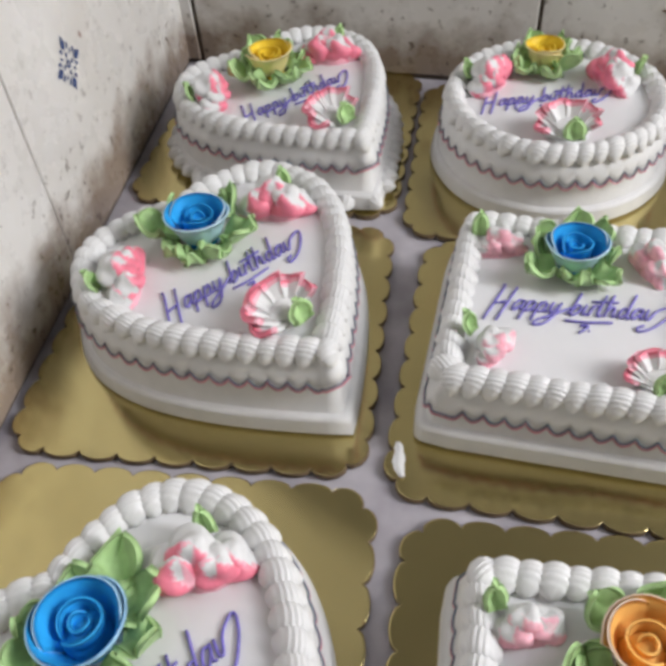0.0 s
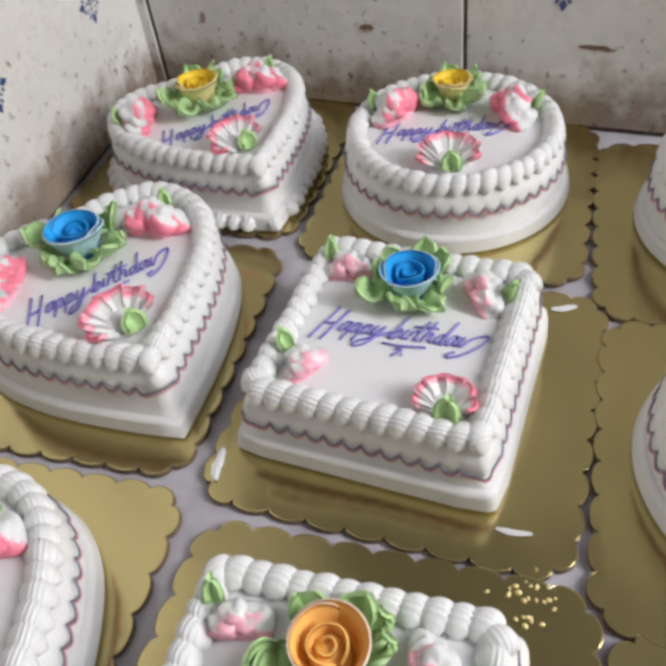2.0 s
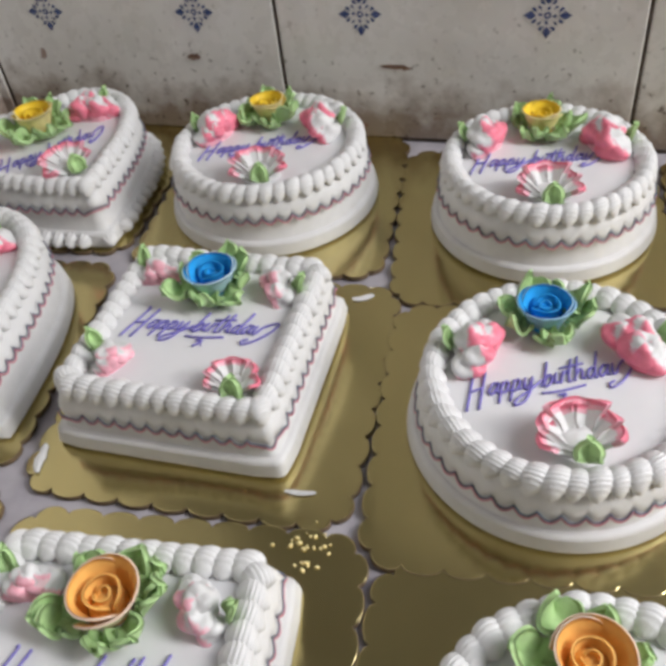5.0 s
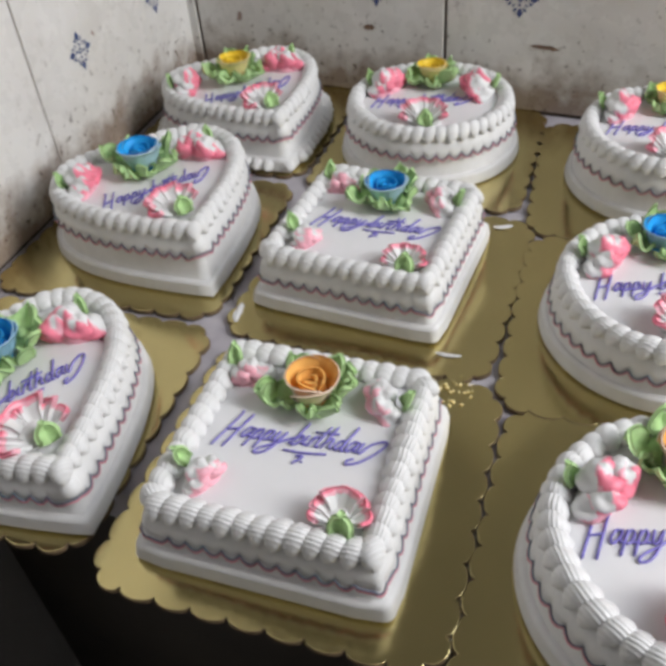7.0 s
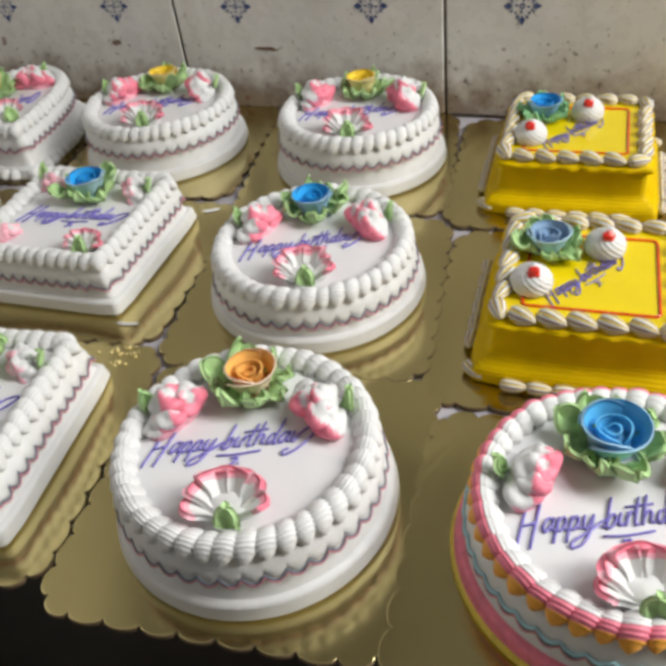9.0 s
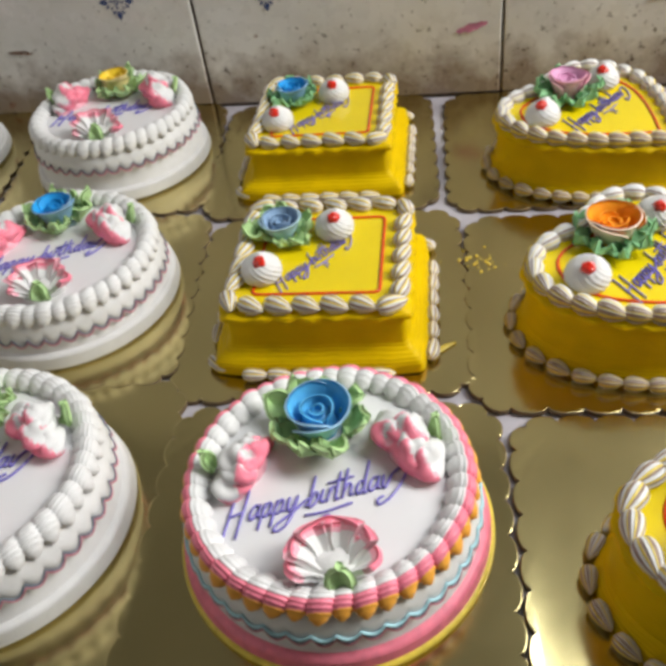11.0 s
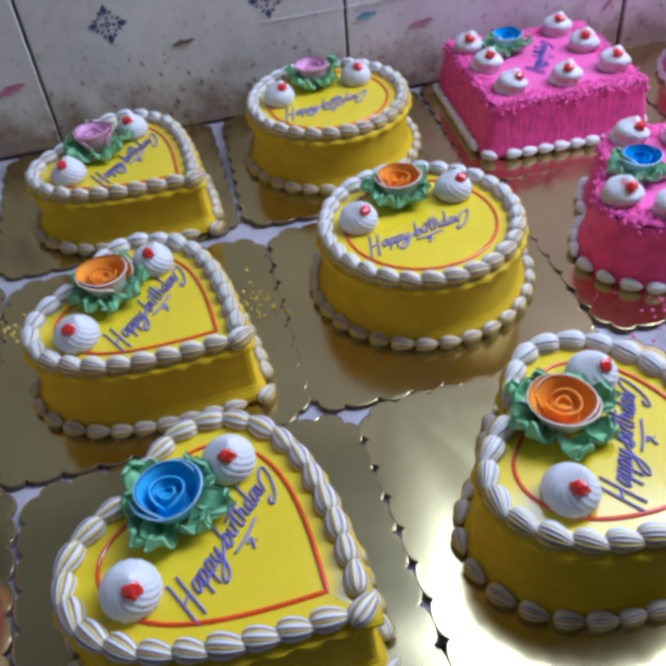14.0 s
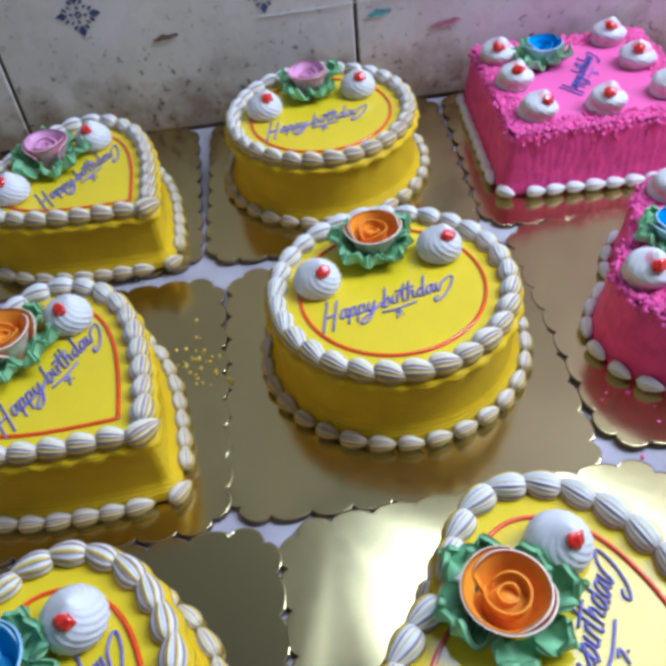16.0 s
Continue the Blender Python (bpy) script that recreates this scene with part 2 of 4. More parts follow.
PALEPEACH = material("pale_peach_cream", (0.88, 0.68, 0.52), 0.45, vary=0.2, scale=60, bump=0.15)
ICE = material("icy_blue_cream", (0.50, 0.72, 0.84), 0.45, vary=0.25, scale=60, bump=0.15)
ORANGE = material("orange_cream", (0.98, 0.52, 0.14), 0.45, vary=0.25, scale=60, bump=0.15)
VIVID = material("vivid_orange_cream", (1.0, 0.36, 0.02), 0.42, vary=0.25, scale=60, bump=0.15)
MAUVE = material("mauve_cream", (0.84, 0.44, 0.68), 0.45, vary=0.3, scale=60, bump=0.15)
INK = material("violet_piping", (0.20, 0.17, 0.56), 0.35, vary=0.3, scale=300, bump=0.1)
NAVY = material("grey_blue_line", (0.13, 0.12, 0.17), 0.4, vary=0.3, scale=45, second=(0.11, 0.18, 0.23))
ROSELINE = material("rose_line", (0.62, 0.24, 0.29), 0.4, vary=0.35, scale=60)
YELLOW = material("yellow_frosting", (0.68, 0.46, 0.0), 0.45, vary=0.12, scale=50, bump=0.2, bump_scale=260)
YELLOWTOP = material("yellow_glaze", (0.78, 0.60, 0.004), 0.16, vary=0.05, scale=30, bump=0.04, bump_scale=90, coat=0.35)
REDGEL = material("red_gel", (0.80, 0.07, 0.01), 0.15, vary=0.2, scale=60, coat=0.5)
CHERRY = material("red_cherry", (0.75, 0.03, 0.015), 0.12, vary=0.3, scale=200, coat=0.6)
BROWN = material("brown_stripe", (0.34, 0.24, 0.18), 0.5, vary=0.3, scale=200, bump=0.2)
CREAMYEL = material("yellow_stripe", (0.80, 0.62, 0.08), 0.45, vary=0.2, scale=200, bump=0.2)
HOTPINK = material("pink_frosting", (0.88, 0.085, 0.36), 0.45, vary=0.25, scale=90, bump=0.5, bump_scale=500)
PINKCRUMB = material("pink_crumb", (0.92, 0.13, 0.42), 0.6, vary=0.35, scale=260, bump=0.8, bump_scale=700)
PINKTOP = material("pink_glaze", (0.83, 0.14, 0.42), 0.35, vary=0.08, scale=30, bump=0.1)
BOARDEDGE = material("brown_cardboard", (0.15, 0.10, 0.05), 0.8, vary=0.3, scale=300)
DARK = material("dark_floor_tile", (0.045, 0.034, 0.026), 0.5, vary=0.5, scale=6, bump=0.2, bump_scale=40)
PLASTER = material("painted_plaster", (0.36, 0.35, 0.335), 0.7, vary=0.15, scale=3, bump=0.2, bump_scale=60)
CEIL = material("ceiling_paint", (0.60, 0.59, 0.58), 0.8, vary=0.1, scale=3, bump=0.1, bump_scale=60)
STONE = material("grey_marble", (0.46, 0.44, 0.47), 0.28, vary=0.3, scale=22, bump=0.05, bump_scale=200, second=(0.27, 0.25, 0.28))
TEALDYE = material("teal_dye", (0.16, 0.40, 0.46), 0.5, vary=0.4, scale=120)
DYE = material("pink_dye", (0.56, 0.20, 0.32), 0.5, vary=0.4, scale=120)
RUST = material("brown_rust", (0.20, 0.12, 0.08), 0.7, vary=0.5, scale=160)
CHALK = material("pale_scrape", (0.80, 0.79, 0.78), 0.6, vary=0.2, scale=160)
GROUT = material("dirty_grout", (0.10, 0.075, 0.055), 0.9, vary=0.5, scale=150, bump=0.6, bump_scale=500)
PRINT = material("blue_tile_print", (0.055, 0.085, 0.22), 0.25, vary=0.4, scale=400)
GOLD = material("gold_foil", (0.62, 0.525, 0.245), 0.2, metal=1.0, vary=0.10, scale=9, bump=0.012, bump_scale=45)


for mt in (YELLOW, HOTPINK, PINKCRUMB, LEMON, ORANGE, VIVID, BLUE, TEAL, GREEN):
    mt.node_tree.nodes["Principled BSDF"].inputs["Specular IOR Level"].default_value = 0.22
BANDCYAN = material("pale_cyan_cream", (0.42, 0.70, 0.78), 0.45, vary=0.2, scale=60, bump=0.2)
BANDORANGE = material("orange_stripe", (0.92, 0.42, 0.06), 0.45, vary=0.2, scale=60, bump=0.2)


def combed(mt):
    """Fine level lines left by the icing comb."""
    nt = mt.node_tree
    tc = nt.nodes["Texture Coordinate"]
    w = nt.nodes.new("ShaderNodeTexWave")
    w.wave_type, w.bands_direction = "BANDS", "Z"
    w.inputs["Scale"].default_value, w.inputs["Distortion"].default_value = 170, 3.0
    nt.nodes["Principled BSDF"].inputs["Specular IOR Level"].default_value = 0.1
    w.inputs["Detail"].default_value, w.inputs["Detail Scale"].default_value = 3, 0.6
    nt.links.new(tc.outputs["Object"], w.inputs["Vector"])
    b = nt.nodes.new("ShaderNodeBump")
    b.inputs["Strength"].default_value, b.inputs["Distance"].default_value = 0.4, 0.001
    nt.links.new(w.outputs["Fac"], b.inputs["Height"])
    nt.links.new(nt.nodes["Bump"].outputs["Normal"], b.inputs["Normal"])
    nt.links.new(b.outputs["Normal"], nt.nodes["Principled BSDF"].inputs["Normal"])


combed(YELLOW)


def foil(mt):
    """Creases and scuffs in the foil's gloss."""
    nt = mt.node_tree
    n = nt.nodes.new("ShaderNodeTexNoise")
    n.inputs["Scale"].default_value, n.inputs["Detail"].default_value = 28, 4
    r = nt.nodes.new("ShaderNodeMapRange")
    r.inputs["From Min"].default_value, r.inputs["From Max"].default_value = 0.35, 0.7
    r.inputs["To Min"].default_value, r.inputs["To Max"].default_value = 0.15, 0.18
    nt.links.new(n.outputs["Fac"], r.inputs["Value"])
    nt.links.new(r.outputs["Result"], nt.nodes["Principled BSDF"].inputs["Roughness"])


foil(GOLD)


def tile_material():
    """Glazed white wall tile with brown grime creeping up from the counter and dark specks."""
    mt = bpy.data.materials.new("old_white_tile")
    mt.use_nodes = True
    nt, ln = mt.node_tree, mt.node_tree.links
    bs = nt.nodes["Principled BSDF"]
    geo = nt.nodes.new("ShaderNodeNewGeometry")

    def tex(scale, detail=5, rough=0.6):
        n = nt.nodes.new("ShaderNodeTexNoise")
        n.inputs["Scale"].default_value, n.inputs["Detail"].default_value, n.inputs["Roughness"].default_value = scale, detail, rough
        ln.new(geo.outputs["Position"], n.inputs["Vector"])
        return n.outputs["Fac"]

    def rng(value, a, b, lo=0.0, hi=1.0):
        r = nt.nodes.new("ShaderNodeMapRange")
        for k, v in zip(("From Min", "From Max", "To Min", "To Max"), (a, b, lo, hi)):
            r.inputs[k].default_value = v
        ln.new(value, r.inputs["Value"])
        return r.outputs["Result"]

    def calc(op, a, b):
        m = nt.nodes.new("ShaderNodeMath")
        m.operation = op
        for k, v in enumerate((a, b)):
            if isinstance(v, (int, float)):
                m.inputs[k].default_value = v
            else:
                ln.new(v, m.inputs[k])
        return m.outputs[0]

    def mix(fac, a, b):
        m = nt.nodes.new("ShaderNodeMix")
        m.data_type = "RGBA"
        ln.new(fac, m.inputs["Factor"])
        for k, v in (("A", a), ("B", b)):
            s = [i for i in m.inputs if i.name == k and i.type == "RGBA"][0]
            if isinstance(v, tuple):
                s.default_value = (*v, 1)
            else:
                ln.new(v, s)
        return [o for o in m.outputs if o.type == "RGBA"][0]

    sep = nt.nodes.new("ShaderNodeSeparateXYZ")
    ln.new(geo.outputs["Position"], sep.inputs[0])
    base = mix(rng(tex(9), 0.35, 0.7), (0.62, 0.60, 0.565), (0.72, 0.71, 0.69))
    # pink dye splashed behind the pink cakes, with the bluish light there tinted in
    dye = calc("MULTIPLY", rng(sep.outputs["X"], 0.80, 1.10), rng(tex(14, 4), 0.3, 0.65))
    base = mix(calc("MULTIPLY", dye, 0.7), base, (0.66, 0.42, 0.60))
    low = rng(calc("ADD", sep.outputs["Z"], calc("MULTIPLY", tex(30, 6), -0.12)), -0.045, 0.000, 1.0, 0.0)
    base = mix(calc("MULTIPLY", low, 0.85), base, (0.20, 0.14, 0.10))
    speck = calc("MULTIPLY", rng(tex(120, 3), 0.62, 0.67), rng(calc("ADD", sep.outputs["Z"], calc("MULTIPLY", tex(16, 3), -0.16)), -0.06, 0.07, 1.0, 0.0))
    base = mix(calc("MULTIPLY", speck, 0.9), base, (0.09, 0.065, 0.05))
    rust = rng(tex(23, 3), 0.70, 0.725)
    base = mix(calc("MULTIPLY", rust, 0.75), base, (0.22, 0.11, 0.075))
    ln.new(base, bs.inputs["Base Color"])
    ln.new(rng(tex(40), 0.3, 0.7, 0.16, 0.40), bs.inputs["Roughness"])
    bp = nt.nodes.new("ShaderNodeBump")
    bp.inputs["Strength"].default_value, bp.inputs["Distance"].default_value = 0.25, 0.002
    ln.new(tex(26, 4), bp.inputs["Height"])
    ln.new(bp.outputs["Normal"], bs.inputs["Normal"])
    return mt


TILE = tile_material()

# ---------------------------------------------------------------- the room
counter = box("counter", (-0.42, -0.570, -0.035), (1.79, 0.02, -0.0014), STONE, bevel=0.004)
tagged(counter, "grey marble counter slab set against tiled walls", "counter", kind="structure")
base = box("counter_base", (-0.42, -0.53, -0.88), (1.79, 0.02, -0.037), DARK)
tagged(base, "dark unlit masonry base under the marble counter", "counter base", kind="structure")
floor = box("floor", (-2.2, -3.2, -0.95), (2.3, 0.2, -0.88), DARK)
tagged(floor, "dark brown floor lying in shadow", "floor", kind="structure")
ceiling = box("ceiling", (-2.2, -3.2, 1.95), (2.3, 0.2, 2.05), CEIL)
tagged(ceiling, "plain pale painted ceiling", "ceiling", kind="structure")
south = box("wall_south", (-2.2, -3.3, -0.9), (2.3, -3.2, 2.0), PLASTER)
tagged(south, "plain painted plaster wall", "wall", kind="structure")


def wall_with_hole(name, along, span, at, thick, z0, z1, hole):
    """A wall of four boxes joined round an opening. along: 'x' or 'y'."""
    (a0, a1), (h0, h1, hz0, hz1) = span, hole
    bm = bmesh.new()
    for lo, hi, zl, zh in ((a0, h0, z0, z1), (h1, a1, z0, z1), (h0, h1, z0, hz0), (h0, h1, hz1, z1)):
        made = bmesh.ops.create_cube(bm, size=1)["verts"]
        for v in made:
            p, q, z = lo + (v.co.x + 0.5) * (hi - lo), at + (v.co.y + 0.5) * thick, zl + (v.co.z + 0.5) * (zh - zl)
            v.co = (p, q, z) if along == "x" else (q, p, z)
    me = bpy.data.meshes.new(name)
    bm.to_mesh(me)
    bm.free()
    me.materials.append(PLASTER)
    return tagged(new(name, me), "pale plaster wall with a window opening", "wall", kind="structure")


north = wall_with_hole("wall_north", "x", (-0.45, 2.3), 0.014, 0.12, -0.9, 2.0, (0.86, 1.78, 1.02, 1.74))
east = wall_with_hole("wall_east", "y", (-3.2, 0.01), 1.86, 0.12, -0.9, 2.0, (-0.52, -0.01, 0.62, 1.54))
west = box("wall_west", (-0.05, -0.12, -0.9), (3.2, -0.0122, 2.0), PLASTER)
west.matrix_basis = pose(-0.312, 0.0, 0, 0, 0, -83)
tagged(west, "old wall beside the counter, covered in white tiles", "wall", kind="structure")


# ---------------------------------------------------------------- wall tiles with a printed motif
def motif_mesh():
    verts, faces = [], []

    def poly(pts):
        s = len(verts)
        verts.extend((x, 0.0, z) for x, z in pts)
        faces.append(tuple(range(s, s + len(pts))))

    def ring(cx, cz, r0, r1, n=16):
        for k in range(n):
            a, b = TAU * k / n, TAU * (k + 1) / n
            poly([(cx + r0 * math.cos(a), cz + r0 * math.sin(a)), (cx + r1 * math.cos(a), cz + r1 * math.sin(a)),
                  (cx + r1 * math.cos(b), cz + r1 * math.sin(b)), (cx + r0 * math.cos(b), cz + r0 * math.sin(b))])

    ring(0, 0, 0.0012, 0.0028)
    for k in range(4):
        c, s = math.cos(k * TAU / 4), math.sin(k * TAU / 4)

        def turn(pts):
            poly([(x * c - z * s, x * s + z * c) for x, z in pts])
        # a spear with two scrolls at each point of the diamond, small leaves between
        turn([(-0.0012, 0.0100), (0, 0.0085), (0.0012, 0.0100), (0.0034, 0.0128), (0.0022, 0.0150), (0, 0.0185), (-0.0022, 0.0150), (-0.0034, 0.0128)])
        turn([(0.0020, 0.0085), (0.0052, 0.0088), (0.0066, 0.0112), (0.0048, 0.0124), (0.0034, 0.0106)])
        turn([(-0.0020, 0.0085), (-0.0034, 0.0106), (-0.0048, 0.0124), (-0.0066, 0.0112), (-0.0052, 0.0088)])
        turn([(0.0006, 0.0036), (0.0022, 0.0056), (0.0006, 0.0076), (-0.0010, 0.0056)])
        turn([(0.0042, 0.0042), (0.0074, 0.0058), (0.0076, 0.0076), (0.0058, 0.0074)])
    return mesh_of("printed_motif", verts, faces, PRINT, smooth=False)


MOTIF = motif_mesh()


def tile_mesh(w, h):
    bm = bmesh.new()
    bmesh.ops.create_cube(bm, size=1)
    for v in bm.verts:
        v.co = Vector((v.co.x * w, v.co.y * 0.009, v.co.z * h))
    bmesh.ops.bevel(bm, geom=bm.edges[:], offset=0.0013, segments=2, affect="EDGES", profile=0.5)
    me = bpy.data.meshes.new("tile")
    bm.to_mesh(me)
    bm.free()
    me.materials.append(TILE)
    return me


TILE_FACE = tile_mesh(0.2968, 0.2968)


def tiled(wall, origin, direction, normal_out, columns, rows, first, motif_first=True):
    """Rows of tiles on a wall: origin at the foot, direction along it; two printed motifs to a tile."""
    rng = random.Random(7)
    ang = math.atan2(direction[1], direction[0])
    for r in range(rows):
        for c in range(columns):
            u = first + (c + 0.5) * 0.30
            z = r * 0.30 + 0.151
            m = Matrix.Translation((origin[0] + direction[0] * u, origin[1] + direction[1] * u, z)) @ Matrix.Rotation(ang, 4, "Z")
            m = m @ pose(0, 0.0045 + rng.uniform(0, 0.0008), 0, rng.uniform(-0.25, 0.25), rng.uniform(-0.25, 0.25), rng.uniform(-0.25, 0.25))
            t = place("tile", TILE_FACE, wall, "", wall.matrix_basis.inverted() @ m)
            for k in (-0.075, 0.075):
                place("printed_motif", MOTIF, t, "blue printed flower motif", pose(k, -0.0049, -0.036, 0, 0, 0))


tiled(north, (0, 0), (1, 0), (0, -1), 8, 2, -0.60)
grout = box("grout", (-0.33, 0.0026, -0.002), (1.795, 0.0122, 0.62), GROUT, north)
along_west = (-math.sin(radians(7)), math.cos(radians(7)))
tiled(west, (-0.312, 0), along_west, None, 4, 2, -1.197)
side_grout = box("grout", (0.0, -0.0122, -0.002), (1.2, -0.0026, 0.62), GROUT, west)

# ---------------------------------------------------------------- gold cake boards
def board_mesh(size, seed):
    rng = random.Random(seed)
    r, pts, h = 0.024, [], size / 2
    for k in range(4):
        cx, cy = [(1, 1), (-1, 1), (-1, -1), (1, -1)][k]
        for a in np.linspace(k * 90, k * 90 + 90, 24):
            pts.append((cx * (h - r) + r * math.cos(radians(a)), cy * (h - r) + r * math.sin(radians(a))))
    n, lobes = 432, 36
    p, _ = resample(pts, n)
    c = np.roll(p, -1, 0) - np.roll(p, 1, 0)
    c /= np.hypot(c[:, 0], c[:, 1])[:, None]
    out = []
    for i in range(n):
        s = abs(math.sin(math.pi * lobes * (i + 3) / n)) ** 0.5
        o = 0.0046 * (s - 1.0) + 0.001
        out.append((p[i][0] + c[i][1] * o, p[i][1] - c[i][0] * o))
    lift = [0.0005 * noise.noise(Vector((x * 12, y * 12, seed))) * 0.5 + 0.0001 for x, y in out]
    lift = [max(0, 0.6 * l) for l in lift]

    def ring(k, z, up):
        return [(x * k, y * k, z + up * l) for (x, y), l in zip(out, lift)]

    rows = [ring(0.995, -0.0012, 0), ring(1, -0.0008, 1), ring(1, 0.0021, 1), ring(0.9965, 0.0026, 1), ring(0.990, 0.0026, 0)]
    verts, faces = grid(rows, loop_v=True, cap=True)
    index = [1] * (3 * n) + [0] * n + [1, 0]
    return mesh_of("cake_board", verts, faces, [GOLD, BOARDEDGE], index)


# ---------------------------------------------------------------- meshes shared by the cakes
def shade_white(u, v):
    return 0


SWIRL = stroke_mesh("piped_swirl", 0.0178, 0.0148, 0.0062, [CREAM], shade_white, ridges=0, slant=0.0035, arch=0.0035, nu=32, nv=16, tail=0.85, ripple=8, deep=0.055)
RAINBOW = stroke_mesh("piped_swirl", 0.0180, 0.0145, 0.0062, [CREAM, PINK, BANDORANGE], lambda u, v: 0 if u < 0.40 else (1 if u < 0.70 else 2), ridges=0, slant=0.0035, arch=0.0035, nu=32, nv=16, tail=0.85, ripple=8, deep=0.055)


def shell_tint(u, v):
    """Yellow on the outer side, brown lines over it, white with thin lines on top."""
    k = int(v * 54)
    if k < 4 or k > 48:
        return (1, 1, 2, 2)[k % 4]
    if k < 10:
        return (2, 0, 1, 2, 2, 0)[k - 4]
    return (0, 0, 2, 2, 0, 0, 1, 0)[k % 8] if k < 34 else 0


SHELL = stroke_mesh("piped_shell", 0.0185, 0.0112, 0.0058, [CREAM, CREAMYEL, BROWN], shell_tint, ridges=18, arch=0.0, nu=12, nv=54, tail=0.7)
BEAD = stroke_mesh("piped_bead", 0.0165, 0.0092, 0.0046, [CREAM, CREAMYEL, BROWN], shell_tint, ridges=18, arch=0.0, nu=12, nv=54, tail=0.7)
def two_tone(u, v):
    k = int(v * 54)
    return (1, 1, 2, 2, 0, 0, 0)[k % 7] if 2 < k < 30 else (0, 2, 2, 1)[k % 4]


SQSHELL = stroke_mesh("piped_shell", 0.0205, 0.0112, 0.0056, [CREAM, CREAMYEL, BROWN], two_tone, ridges=18, arch=0.0, nu=12, nv=54, tail=0.7)
SQBEAD = stroke_mesh("piped_bead", 0.0190, 0.0095, 0.0042, [CREAM, CREAMYEL, BROWN], two_tone, ridges=18, arch=0.0, nu=12, nv=54, tail=0.7)
WHITEBEAD = stroke_mesh("piped_bead", 0.0165, 0.0085, 0.0044, [CREAM], shade_white, ridges=9, arch=0.0, nu=10, nv=36, tail=0.7)
PUFF = stroke_mesh("piped_puff", 0.0120, 0.0105, 0.0050, [CREAM], shade_white, ridges=9, arch=0.001, nu=10, nv=36, tail=0.8)
DOLLOP = dollop_mesh("dollop", 0.0130, 0.0235, [CREAM], 15)
SWIRLTOP = dollop_mesh("dollop", 0.0142, 0.0235, [CREAM, ROSY], 14, 3.4, 0.16)
CHERRIES = [blob_mesh("cherry", 0.0044, 0.0038, 0.0024, CHERRY, 0.45, s) for s in range(3)]
LEAVES = [leaf_mesh("leaf", 0.0155 + 0.0022 * (s % 3), 0.0165, GREEN, s) for s in range(5)]
DARKLEAVES = [leaf_mesh("leaf", 0.0155 + 0.0022 * (s % 3), 0.0165, TEAL, s + 9) for s in range(5)]
SPIKE = leaf_mesh("leaf", 0.0165, 0.0105, GREEN, 3, False)


def rose_meshes(inner, outer, wide=1.0):
    """An open cup of rolled petals, coloured inside and paler outside, with a lower coil in it."""
    k = wide
    return [petal_mesh("petal", 0.0095 * k, 0.0168 * k, 0.0160, 20, 300, 0.05, 0.0012, [inner, outer], 1),
            petal_mesh("petal", 0.0088 * k, 0.0150 * k, 0.0168, 215, 240, 0.05, 0.0006, [inner, outer], 2),
            petal_mesh("petal", 0.0060 * k, 0.0088 * k, 0.0140, 95, 350, 0.12, 0.0, [inner, inner], 3),
            petal_mesh("petal", 0.0025 * k, 0.0042 * k, 0.0125, 300, 370, 0.20, 0.0, [inner, inner], 4),
            blob_mesh("rose_heart", 0.0098 * k, 0.0098 * k, 0.0100, inner, 0.1, 2, 8)]


ROSES = {"blue": rose_meshes(BLUE, PALEBLUE), "yellow": rose_meshes(LEMON, PALELEMON, 0.92), "orange": rose_meshes(ORANGE, PALEPEACH), "peach": rose_meshes(ORANGE, PALEPEACH),
         "pale_blue": rose_meshes(BLUE, ICE), "grey_blue": rose_meshes(GREYBLUE, ICE), "mauve": rose_meshes(MAUVE, ROSY, 0.95), "vivid": rose_meshes(VIVID, PALEPEACH, 1.05), "bright": rose_meshes(BLUE, ICE), "deep": rose_meshes(SKYBLUE, PALEBLUE)}
SAY = {"blue": "blue", "yellow": "yellow", "orange": "orange and cream", "peach": "orange and cream", "pale_blue": "blue and white", "grey_blue": "greyish pale blue", "mauve": "mauve pink", "vivid": "bright orange", "bright": "bright blue", "deep": "bright blue"}


def spoon_mesh(name, length, foot, broad, lift, mats, rim, back):
    """A spoon-shaped petal along +y: narrow and folded at its foot, broad, hollow and tinted along its raised end; its back tinted from there on."""
    rows, nu, nv = [], 18, 14
    for i in range(nu + 1):
        u = i / nu
        w = foot + broad * u ** 0.75
        row = []
        for j in range(nv + 1):
            q = 2 * j / nv - 1
            reach = length * u * (1 - 0.34 * q * q * u)
            row.append((q * w / 2 * (1 + 0.05 * math.sin(9 * u)), reach, lift * u ** 1.25 * (1 - 0.12 * q * q) + 0.0036 * q * q * (0.35 + u) + 0.0006 * math.cos(7 * q) * u))
        rows.append(row)
    verts, faces = sheet(rows, 0.0030)
    index = []
    for i in range(nu):
        for j in range(nv):
            u, q = i / nu, abs(2 * (j + 0.5) / nv - 1)
            k = u + 0.12 * q * q * u
            t = 1 if k > rim else (2 if k > rim - 0.12 else 0)
            index += [(1 if u > back + 0.15 else (2 if u > back else 0)), t]
    index += [1 if verts[f[0]][1] > 0.72 * length else (2 if verts[f[0]][1] > 0.55 * length else 0) for f in faces[len(index):]]
    return mesh_of(name, verts, faces, mats, index)


